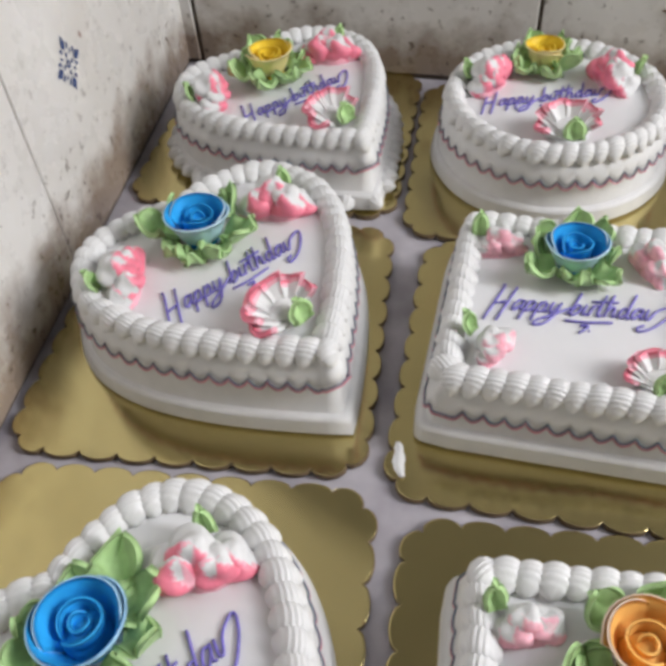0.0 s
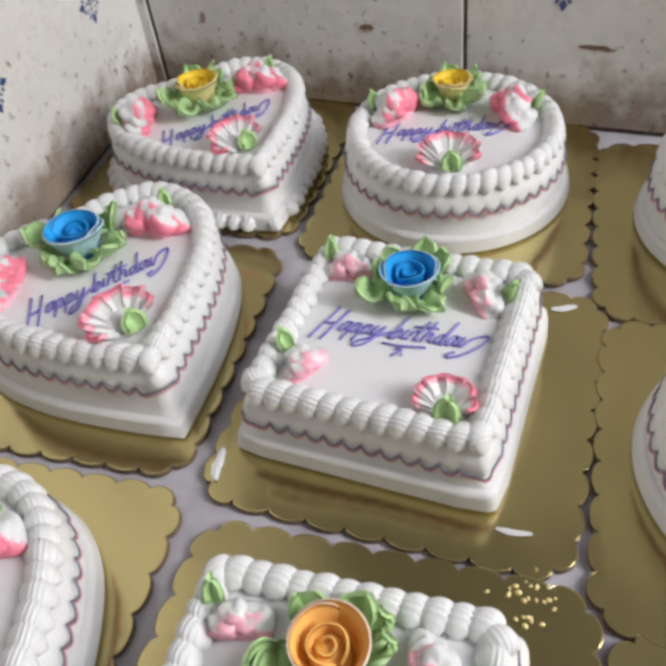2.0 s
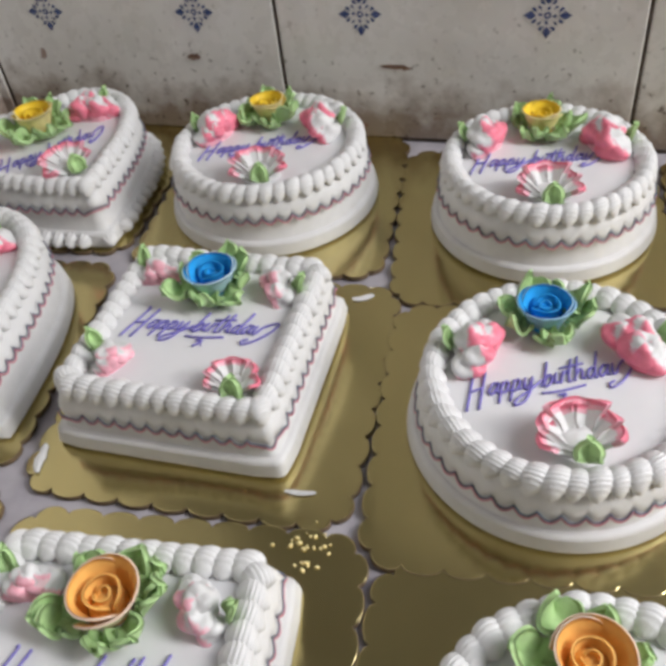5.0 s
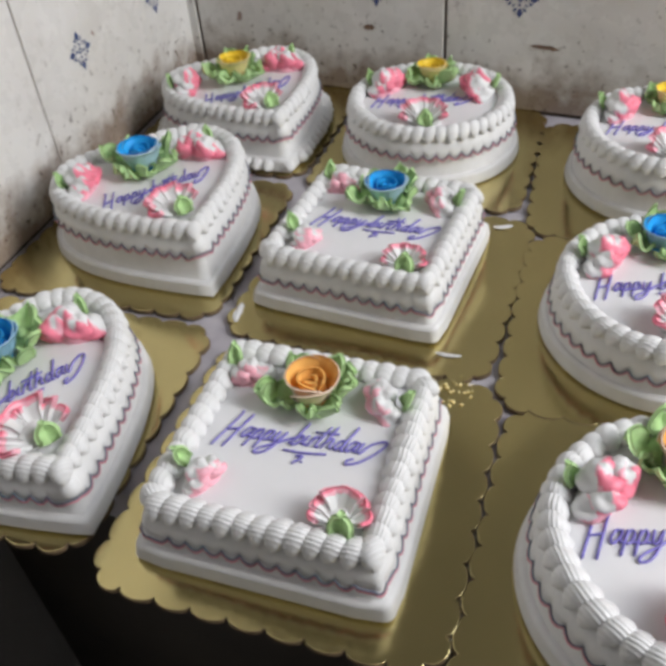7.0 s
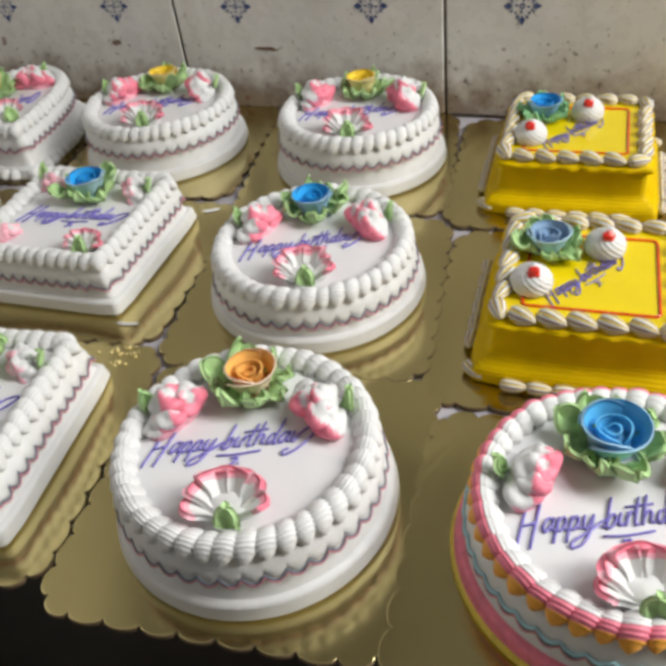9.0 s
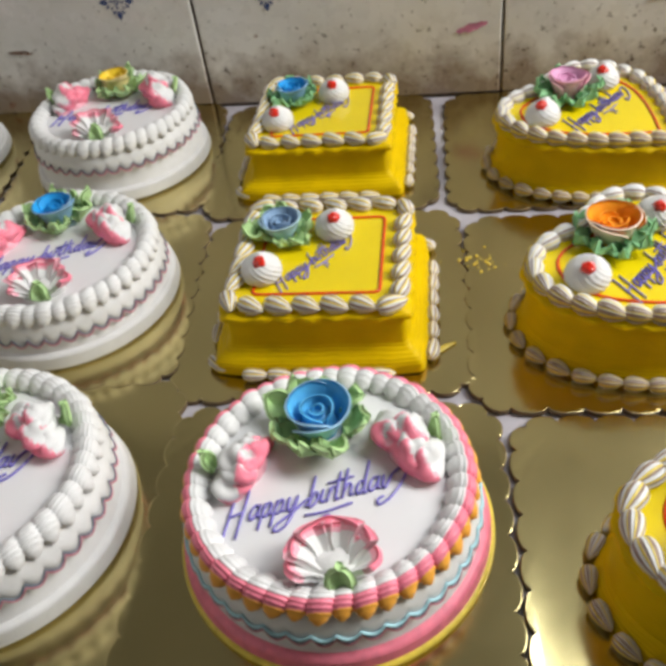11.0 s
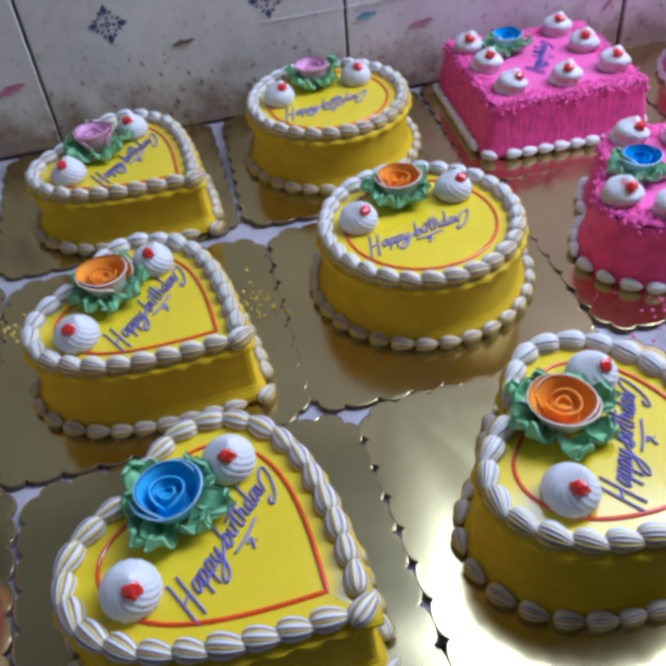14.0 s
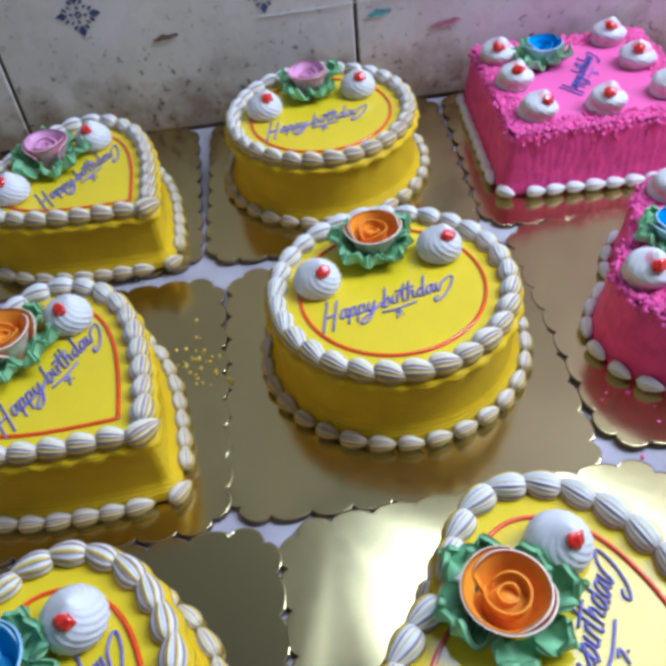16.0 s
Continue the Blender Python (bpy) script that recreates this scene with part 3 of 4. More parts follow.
def puff_petal_mesh(name, r, tint, pale, seed):
    """A puffed, folded petal of cream: white outwards and on top, tinted behind, round its foot and along two folds."""
    ph = random.Random(seed).uniform(0, TAU)
    rows, index, n = [], [], 14
    for i in range(n + 1):
        b = math.pi * (i / n - 0.5)
        row = []
        for j in range(2 * n):
            a = TAU * j / (2 * n)
            d = Vector((math.cos(a) * math.cos(b), math.sin(a) * math.cos(b), math.sin(b)))
            k = 1 + 0.13 * math.cos(3 * a + 2.2 * b + ph) * math.cos(b) + 0.10 * math.cos(5 * b + ph)
            row.append((1.05 * r * k * d.x, 0.95 * r * k * d.y, r * k * (0.86 * d.z + 0.35)))
        rows.append(row)
    verts, faces = grid(rows, loop_v=True, cap=True)
    for i in range(n):
        for j in range(2 * n):
            a, b = TAU * (j + 0.5) / (2 * n), math.pi * ((i + 0.5) / n - 0.5)
            fold = math.cos(3 * a + 2.2 * b + ph)
            tone = -math.sin(a) * math.cos(b) - 0.45 * math.sin(b) + 0.50 * fold
            index.append(1 if tone > 0.22 else (2 if tone > -0.05 else 0))
    return mesh_of(name, verts, faces, [CREAM, tint, pale], index + [1, 0])


FRILLS = [puff_petal_mesh("frill", 0.0082 + 0.0006 * k, PINK, ROSY, k) for k in range(3)]
PALEFRILLS = [puff_petal_mesh("frill", 0.0082 + 0.0006 * k, ROSY, PALEROSY, k + 5) for k in range(3)]
BUDBASE = blob_mesh("flower_base", 0.0165, 0.0080, 0.0075, ROSY, 0.3, 5)
FANPETAL = spoon_mesh("petal", 0.0200, 0.0040, 0.0165, 0.0095, [CREAM, PINK, ROSY], 0.92, 0.62)
FANCORE = blob_mesh("flower_base", 0.0120, 0.0085, 0.0075, CREAM, 0.2, 8)


def smooth(points, steps=5):
    """A flowing line through the points."""
    p = [np.array(q, float) for q in points]
    if len(p) < 3:
        return [p[0] * (1 - t) + p[-1] * t for t in np.linspace(0, 1, 4)]
    p = [2 * p[0] - p[1]] + p + [2 * p[-1] - p[-2]]
    out = []
    for i in range(1, len(p) - 2):
        for t in np.linspace(0, 1, steps, endpoint=False):
            a, b, c, d = p[i - 1:i + 3]
            out.append(0.5 * (2 * b + (c - a) * t + (2 * a - 5 * b + 4 * c - d) * t * t + (3 * b - a - 3 * c + d) * t ** 3))
    return out + [p[-2]]


# piped letters by their strokes, one unit to the height of a small letter: (advance, strokes)
LETTERS = {
    "H": (1.55, [[(0, -1.0), (0.0, 2.1), (-0.2, 2.3)], [(1.0, -1.0), (1.0, 2.2)], [(0.0, 0.55), (1.0, 0.75)]]),
    "a": (1.02, [[(0.65, 0.95), (0.25, 0.95), (0.05, 0.4), (0.3, 0.05), (0.68, 0.6), (0.72, 1.0), (0.70, 0.25), (1.0, 0.1)]]),
    "p": (0.92, [[(0.05, 1.0), (0.0, -0.75)], [(0.02, 0.6), (0.35, 1.0), (0.6, 0.65), (0.4, 0.1), (0.1, 0.1)], [(0.5, 0.15), (0.9, 0.15)]]),
    "y": (1.75, [[(0.05, 1.0), (0.1, 0.25), (0.4, 0.1), (0.7, 1.0)], [(0.7, 1.0), (0.62, -0.2), (0.2, -1.0), (-0.5, -1.15), (-0.4, -0.7), (0.6, -0.1), (1.5, 0.55), (1.9, 0.45)]]),
    "b": (0.88, [[(0.0, 2.1), (0.0, 0.15), (0.35, 0.05), (0.6, 0.5), (0.35, 0.95), (0.05, 0.6)], [(-0.3, 0.1), (0.0, 0.2)]]),
    "i": (0.50, [[(0.0, 1.0), (0.0, 0.2), (0.4, 0.15)]]),
    "r": (0.62, [[(0.0, 0.05), (0.02, 1.0)], [(0.02, 0.6), (0.25, 1.0), (0.5, 0.9)]]),
    "t": (0.55, [[(0.0, 2.0), (0.0, 0.2), (0.35, 0.1)], [(-0.9, 1.35), (1.1, 1.45)]]),
    "h": (0.95, [[(0.0, 2.1), (0.0, 0.05)], [(0.0, 0.5), (0.3, 1.0), (0.55, 0.75), (0.55, 0.2), (0.9, 0.15)]]),
    "d": (0.98, [[(0.6, 0.9), (0.2, 0.9), (0.05, 0.4), (0.3, 0.05), (0.62, 0.5)], [(0.65, 2.3), (0.65, 0.2), (0.95, 0.1)]]),
    "!": (0.0, [[(0.05, 1.0), (0.1, 0.25), (0.4, 0.1), (0.7, 0.9), (1.5, 1.35), (1.85, 1.1), (1.6, 0.2), (0.9, -0.7), (0.1, -1.05), (-0.1, -0.7), (0.3, -0.5)]]),
}
# the underline with the small mark below it
FLOURISH = [[(6.0, -0.55), (7.6, -0.62), (9.6, -0.45)], [(7.4, -0.95), (8.0, -0.95), (7.6, -1.6)], [(8.2, -1.35), (8.3, -1.4)]]


def words():
    """The greeting in slanted piped letters, its last stroke swung round, with an underline; lying flat, 0.09 m long."""
    verts, faces, strokes, at = [], [], list(FLOURISH), 0.0
    for ch in "Happybirthda!":
        step, lines = LETTERS[ch]
        strokes += [[(x + at, y) for x, y in line] for line in lines]
        at += step
    unit = 0.090 / (at + 1.6)
    for line in strokes:
        flat = [((x - 0.5 * at - 0.7 + 0.5 * y) * unit, y * unit * 1.2, 0.0007) for x, y in line]
        tv, tf = tube(smooth(flat), 0.00070, 6)
        s0 = len(verts)
        verts += [tuple(q) for q in tv]
        faces += [tuple(s0 + i for i in f) for f in tf]
    return mesh_of("writing", verts, faces, INK)


WORDS = words()


# ---------------------------------------------------------------- the cakes
def along(path, pitch, offset, start=0.0):
    """Places round an outline: (position, tangent angle) at that pitch."""
    p, nrm, length = path
    n = max(8, int(round(length / pitch)))
    for k in range(n):
        f = ((k + start) / n) * len(p)
        i, t = int(f) % len(p), f - int(f)
        j = (i + 1) % len(p)
        q = p[i] * (1 - t) + p[j] * t
        m = nrm[i] * (1 - t) + nrm[j] * t
        m /= np.hypot(*m)
        yield q + m * offset, math.atan2(m[1], m[0])


def rose(cake, kind, x, y, z, rot, size, leaves, rng, tip=0):
    stem = new("rose")
    stem.parent = cake
    stem["label"] = SAY[kind] + " cream rose of rolled petals"
    stem.matrix_basis = pose(x, y, z + 0.004 * size, tip, 0, rot) @ Matrix.Scale(size, 4)
    for me in ROSES[kind]:
        place(me.name.split(".")[0], me, stem)
    n = 8
    for k in range(n):
        a = 360 * k / n + rng.uniform(-14, 14) + rot
        r = 0.0125 * size
        m = pose(x + r * math.cos(radians(a)), y + r * math.sin(radians(a)), z + 0.0005, rng.uniform(-2, 16), rng.uniform(-15, 15), a - 90 + rng.uniform(-15, 15))
        place("leaf", leaves[k % 5], cake, "green ruffled cream leaf", m @ Matrix.Scale(size * rng.uniform(0.85, 1.12), 4))


def bud(cake, x, y, z, rot, size, rng, frills, leaf_at=None):
    """A pink and white frilled flower: cupped petals in a row, open outwards, a second row on them."""
    flower = new("frilled_flower")
    flower.parent = cake
    flower["label"] = "pink and white frilled cream flower"
    flower.matrix_basis = pose(x, y, z - 0.0005, 0, 0, rot) @ Matrix.Scale(size * 1.10, 4)
    place("flower_base", BUDBASE, flower, "pale pink cream base", pose(0, -0.001, 0.0020))
    for k, (px, py, pz, turn) in enumerate(((-0.0105, 0.0005, 0.0010, 25), (0.0005, 0.0025, 0.0015, 0), (0.0110, 0.0000, 0.0010, -25), (-0.0060, -0.0035, 0.0060, 10), (0.0065, -0.0030, 0.0062, -12), (0.0000, 0.0010, 0.0085, 0))):
        place("frill", frills[k % 3], flower, "", pose(px, py, pz, rng.uniform(-18, 18), rng.uniform(-18, 18), turn + rng.uniform(-25, 25)) @ Matrix.Scale(rng.uniform(0.9, 1.12), 4))
    place("leaf", SPIKE, cake, "small pointed green leaf", pose(x, y, z, 0, 0, rot) @ pose(*(leaf_at or (0.004, 0.010)), 0.004, 52, rng.uniform(-15, 15), rng.uniform(-20, 20)) @ Matrix.Scale(0.9, 4))


def fan(cake, x, y, z, rot, size, rng):
    """Half a carnation: hollow white petals fanned out from a green leaf, edged in pink."""
    flower = new("fan_flower")
    flower.parent = cake
    flower["label"] = "half-open white carnation edged in pink"
    flower.matrix_basis = pose(x, y - 0.008, z, 0, 0, rot) @ Matrix.Diagonal((1.28 * size, 1.06 * size, 1.06 * size, 1))
    place("flower_base", FANCORE, flower, "white cream base", pose(0, 0.006, 0.002))
    for k, a in enumerate((-80, -40, -2, 38, 78)):
        m = pose(0, 0.001, 0.0015 + 0.0008 * (k % 2), 0, 0, -a + rng.uniform(-6, 6)) @ pose(0, 0, 0, -3 + 0.18 * (90 - abs(a)) + rng.uniform(-4, 4), 0, 0)
        place("petal", FANPETAL, flower, "", m @ Matrix.Scale(1.12 - 0.0030 * abs(a) + rng.uniform(-0.05, 0.05), 4))
    place("leaf", SPIKE, cake, "small pointed green leaf", pose(x, y - 0.008, z + 0.001, 0, 0, rot) @ pose(0.002, -0.007, 0.001, 48, 0, -10) @ Matrix.Diagonal((1.35, 0.85, 1.1, 1)))


def dollop(cake, x, y, z, rot, mesh, rng, h=0.0235, out=0.0066):
    spin = -math.degrees(cake.matrix_basis.to_euler().z) + rng.uniform(-45, 45)
    d = place("dollop", mesh, cake, "white swirled cream dollop with a cherry piece", pose(x, y, z - 0.0002, rng.uniform(-5, 5), rng.uniform(-5, 5), spin))
    a = rng.uniform(-30, 30) - spin - math.degrees(cake.matrix_basis.to_euler().z)
    place("cherry", CHERRIES[rng.randrange(3)], d, "glossy red cherry piece", pose(0, 0, h * 0.72, 0, 0, a) @ pose(0.001, -out, 0, 48 + rng.uniform(-8, 8), rng.uniform(-20, 20), 0))


def frame_of(name, x, y, rot, label, group):
    ob = new(name)
    ob.matrix_basis = pose(x, y, 0.0027, 0, 0, rot)
    return tagged(ob, label, "cake", group)


def white_cake(shape, x, y, rot, h, flower, label, seed, size=None, text=(0, 0.002, 0), rainbow=False, puffs=False):
    """h: the height of the flat top over the board."""
    rng = random.Random(seed)
    cake = frame_of("birthday_cake", x, y, rot, label, "white birthday cakes")
    size = size or {"round": 0.0700, "square": 0.0625, "heart": 0.0735}[shape]
    path = outline(shape, size, 256)
    # sponge wall under its cream, ribbed foot collar
    foot = [(0.0100, 0.0), (0.0128, 0.0010)] + [(0.0136 - 0.00025 * k + (0.0008 if k % 2 else 0), 0.002 + 0.0013 * k) for k in range(8)] + [(0.0095, 0.0130), (0.0060, 0.0134)]
    link_mesh("foot_collar", *grid(sweep(path, foot), loop_v=True), [PINK if rainbow else CREAM], cake, "pink and yellow cream collar" if rainbow else "smooth white cream collar")
    if rainbow:
        link_mesh("foot_line", *grid(sweep(path, [(0.0130, 0.0), (0.0158, 0.002), (0.0150, 0.0045), (0.0132, 0.005)]), loop_v=True), CREAMYEL, cake, "yellow cream line")
    side = [(0.0100, 0.004), (0.0080, 0.0130), (0.0058, 0.0170), (0.0044, h * 0.6), (0.002, h - 0.004), (-0.002, h - 0.0005)]
    link_mesh("body", *grid(sweep(path, side), loop_v=True), CREAM, cake, "white cream side")
    link_mesh("top", *flat_top(path, h), TOPPING, cake, "flat glossy white top")
    # draped skirt with a scalloped lower edge and its two piped lines
    waves = int(round(path[2] / 0.0104))
    z0 = h - 0.0155

    def wave(s, j):
        w = abs(math.sin(math.pi * waves * s)) ** 0.8
        k = (0, 0.25, 0.7, 1, 1, 0.3)[j]
        return 0.0012 * k * (w - 0.3), -0.0048 * k * (w - 0.45)
    skirt = [(0.0015, h - 0.001), (0.0052, h - 0.006), (0.0064, z0 + 0.0055), (0.0072, z0 + 0.001), (0.0066, z0 - 0.0004), (0.0030, z0 + 0.001)]
    big = outline(shape, size, 512)
    link_mesh("skirt", *grid(sweep(big, skirt, wave), loop_v=True), CREAM, cake, "scalloped white cream skirt")
    for name, mt, dz, do in (("upper_line", NAVY, -0.0002, 0.0012), ("lower_line", ROSELINE, -0.0019, 0.0014)):
        ring = sweep(big, [(0.0070 + do, z0 + dz)], lambda s, j: wave(s, 3))[0]
        link_mesh(name, *tube(ring, 0.00055 if mt is NAVY else 0.00062, 5, closed=True), mt, cake, "dark blue-grey piped line" if mt is NAVY else "rose-red piped line")
    if rainbow:
        for name, mt, dz, do in (("cyan_band", BANDCYAN, 0.0008, 0.0012), ("pink_band", PINK, -0.0035, 0.0002)):
            ring = sweep(big, [(0.0068 + do, z0 + dz)], lambda s, j: wave(s, 2))[0]
            link_mesh(name, *tube(ring, 0.0009, 6, closed=True), mt, cake, name.split("_")[0] + " cream band")
    for q, a in along(path, 0.0099, 0.0005):
        m = pose(q[0], q[1], h - 0.0005, 0, 0, math.degrees(a) - 90) @ pose(0, -0.0016, 0, -20 + rng.uniform(-3, 3), 0, rng.uniform(-5, 5))
        place("piped_swirl", RAINBOW if rainbow else SWIRL, cake, "", m @ Matrix.Scale(rng.uniform(0.93, 1.06), 4))
    if puffs:
        for q, a in along(path, 0.0112, 0.0138):
            place("piped_puff", PUFF, cake, "", pose(q[0], q[1], 0.0058, 0, 0, math.degrees(a) - 90) @ Matrix.Scale(rng.uniform(1.05, 1.3), 4))
    place("writing", WORDS, cake, "violet cream lettering", pose(text[0], text[1], h + 0.0002, 0, 0, text[2]))
    frills = PALEFRILLS if shape == "square" else FRILLS
    if shape == "square":
        rose(cake, flower, -0.002, 0.034, h, rng.uniform(0, 360), 0.98, LEAVES, rng)
        bud(cake, -0.044, 0.040, h, 20, 0.70, rng, frills, (-0.010, 0.010))
        bud(cake, 0.040, 0.038, h, -50, 0.76, rng, frills, (0.010, 0.010))
        bud(cake, -0.040, -0.040, h, 70, 0.64, rng, frills, (0.002, 0.014))
        fan(cake, 0.041, -0.041, h, 8, 0.72, rng)
    elif shape == "round":
        low = 0.010 if rainbow else 0.0
        rose(cake, flower, -0.001, 0.043 - low, h, rng.uniform(0, 360), 0.93 + 12 * low, LEAVES, rng)
        bud(cake, -0.044, 0.021 - low, h, 60, 1.0, rng, frills, (-0.006, 0.014))
        bud(cake, 0.043, 0.018 - 0.7 * low, h, -62, 1.05, rng, frills, (0.008, 0.014))
        fan(cake, -0.002, -0.044 - 0.5 * low, h, 0, 1.0, rng)
    else:
        rose(cake, flower, -0.002, 0.022, h, rng.uniform(0, 360), 1.08, LEAVES, rng)
        bud(cake, -0.057, 0.016, h, 64, 1.05, rng, frills, (-0.006, 0.014))
        bud(cake, 0.046, 0.016, h, -35, 1.08, rng, frills, (0.006, 0.014))
        fan(cake, -0.002, -0.060, h, 18, 1.0, rng)
    return cake


def shells(cake, path, pitch, offset, z, mesh, rng, tilt=0, turn=0, scale=1.0):
    for q, a in along(path, pitch, offset):
        place(mesh.name.split(".")[0], mesh, cake, "", pose(q[0], q[1], z, 0, 0, math.degrees(a)) @ pose(0, 0, 0, 0, tilt, turn + rng.uniform(-5, 5)) @ Matrix.Scale(scale * rng.uniform(0.94, 1.06), 4))


def yellow_cake(shape, x, y, rot, h, flower, label, seed, size=None, text=(0, 0, 0), leaves=None, golden=False):
    rng = random.Random(seed)
    cake = frame_of("birthday_cake", x, y, rot, label, "yellow birthday cakes")
    size = size or {"round": 0.0682, "square": 0.0556, "heart": 0.0605}[shape]
    path = outline(shape, size, 256)
    flare = 0.0140 if shape == "square" else 0.0070
    ledge = 0.30 if shape == "square" else 0.16
    side = []
    for k in range(29):
        u = k / 28
        step = 1 / (1 + math.exp((u - ledge) * 26))
        side.append((flare * (0.82 * step + 0.18 * (1 - u)) + 0.003 + 0.0005 * (k % 2), 0.001 + (h - 0.004) * u))
    side += [(0.0015, h - 0.001), (-0.003, h - 0.0004)]
    link_mesh("body", *grid(sweep(path, side), loop_v=True), YELLOW, cake, "yellow frosted side with combed lines")
    link_mesh("top", *flat_top(path, h), YELLOWTOP, cake, "glossy yellow top")
    drip = sweep(path, [(0.002, h - 0.001), (0.0075, h - 0.0025), (0.0082, h - 0.0055), (0.004, h - 0.0085)], lambda s, j: (0.0008 * math.sin(TAU * 29 * s) * (j > 0), 0.0012 * math.sin(TAU * 23 * s + 1) * (j > 1)))
    link_mesh("fringe", *grid(drip, loop_v=True), YELLOW, cake, "yellow frosting pressed out under the border")
    if shape == "square":
        shells(cake, path, 0.0180, 0.0005, h + 0.0022, SQSHELL, rng, 0, -24)
    else:
        shells(cake, path, 0.0150, 0.0010, h + 0.0020, SQSHELL if golden else SHELL, rng, 0, -12, 0.98 if golden else 1.06)
    shells(cake, path, 0.0165 if shape == "square" else 0.0138, flare + 0.0055, 0.0046, SQBEAD if shape == "square" else BEAD, rng)
    inner = outline(shape, size - 0.0135, 256)[0]
    link_mesh("red_line", *tube([(a, b, h + 0.0003) for a, b in inner], 0.0012, 5, closed=True), REDGEL, cake, "thin red gel line")
    place("writing", WORDS, cake, "violet cream lettering", pose(text[0], text[1], h + 0.0002, 0, 0, text[2]) @ Matrix.Scale(0.76 if shape == "square" else 0.86, 4))
    leaves = leaves or DARKLEAVES
    if shape == "square":
        rose(cake, flower, -0.030, 0.022, h, rng.uniform(0, 360), 0.85, leaves, rng)
        dollop(cake, -0.038, -0.023, h, 0, DOLLOP, rng)
        dollop(cake, 0.007, 0.025, h, 0, DOLLOP, rng)
    elif shape == "round":
        rose(cake, flower, 0.003, 0.038, h, rng.uniform(0, 360), 0.95, leaves, rng)
        dollop(cake, -0.040, 0.019, h, 0, DOLLOP, rng)
        dollop(cake, 0.038, 0.018, h, 0, DOLLOP, rng)
    else:
        rose(cake, flower, 0.003, 0.024, h, rng.uniform(0, 360), 1.0, leaves, rng)
        dollop(cake, -0.042, 0.013, h, 0, DOLLOP, rng)
        dollop(cake, 0.038, 0.014, h, 0, DOLLOP, rng)
    return cake


def pink_cake(shape, x, y, rot, h, flower, label, seed, spots, size=None, text=(0, 0, 0), rose_at=(0, 0.04)):
    rng = random.Random(seed)
    cake = frame_of("birthday_cake", x, y, rot, label, "pink birthday cakes")
    size = size or {"square": 0.0710, "heart": 0.0680, "round": 0.068}[shape]
    path = outline(shape, size, 384)
    side = [(0.006 * (1 - u) + 0.002, 0.001 + (h - 0.003) * u) for u in np.linspace(0, 1, 12)] + [(0.0012, h - 0.0008), (-0.0012, h - 0.0007)]
    comb = lambda s, j: (0.00022 * math.sin(TAU * 95 * s + 0.8 * math.sin(3 * j)) * (0.5 + noise.noise(Vector((40 * s, 0.7 * j, seed)))) + 0.0007 * noise.noise(Vector((170 * s, 1.2 * j, seed))), 0)
    link_mesh("body", *grid(sweep(path, side, comb), loop_v=True), HOTPINK, cake, "combed pink frosted side")
    link_mesh("top", *flat_top(path, h, 0.010), PINKTOP, cake, "smooth pink top")
    # crumb rim: many small curls pressed round the edge
    verts, faces = [], []
    crumb = blob_mesh("crumb", 0.0022, 0.0015, 0.0012, PINKCRUMB, 0.8, 4, 3)
    cv, cf = [tuple(v.co) for v in crumb.vertices], [tuple(p.vertices) for p in crumb.polygons]
    bpy.data.meshes.remove(crumb)
    p, nrm, _ = path
    for k in range(2600):
        i = rng.randrange(len(p))
        o = rng.triangular(-0.020, 0.0045, 0.000)
        zz = h - 0.0004 if o < 0 else h - rng.triangular(0.0, 0.013, 0.0)
        m = pose(p[i][0] + nrm[i][0] * o, p[i][1] + nrm[i][1] * o, zz + rng.uniform(0, 0.0012), rng.uniform(0, 180), rng.uniform(0, 180), rng.uniform(0, 360))
        s = len(verts)
        verts += [tuple(m @ Vector(v)) for v in cv]
        faces += [tuple(s + i2 for i2 in f) for f in cf]
    rim = link_mesh("crumb_rim", verts, faces, PINKCRUMB, cake, "pink cake crumbs round the rim")
    rim["kind"] = "stuff"
    shells(cake, path, 0.0150, 0.0105, 0.0044, WHITEBEAD, rng)
    place("writing", WORDS, cake, "violet cream lettering", pose(text[0], text[1], h + 0.0002, 0, 0, text[2]) @ Matrix.Scale(0.72, 4))
    rose(cake, flower, rose_at[0], rose_at[1], h, rng.uniform(0, 360), 0.85, DARKLEAVES, rng)
    for sx, sy in spots:
        dollop(cake, sx, sy, h, 0, SWIRLTOP, rng, 0.0235, 0.0082)
    return cake


# ---------------------------------------------------------------- boards and cakes along the counter
BOARDS = [
    (-0.187, -0.104, 4, 0.198), (-0.164, -0.323, 7, 0.198), (-0.131, -0.530, 7, 0.198),
    (0.022, -0.106, 5, 0.198), (0.054, -0.313, 3, 0.198), (0.083, -0.519, 6, 0.198),
    (0.229, -0.110, 8, 0.198), (0.259, -0.315, 6, 0.198), (0.288, -0.512, 5, 0.198),
    (0.435, -0.106, 4, 0.200), (0.463, -0.314, 4, 0.200), (0.487, -0.525, 3, 0.200),
    (0.650, -0.102, 2, 0.200), (0.669, -0.320, 1, 0.202), (0.697, -0.530, 2, 0.204),
    (0.863, -0.100, -1, 0.200), (0.876, -0.318, -1, 0.202), (0.908, -0.524, 3, 0.206),
    (1.070, -0.103, -2, 0.198), (1.080, -0.303, 2, 0.198), (1.112, -0.522, 2, 0.198),
    (1.276, -0.103, -1, 0.198)]
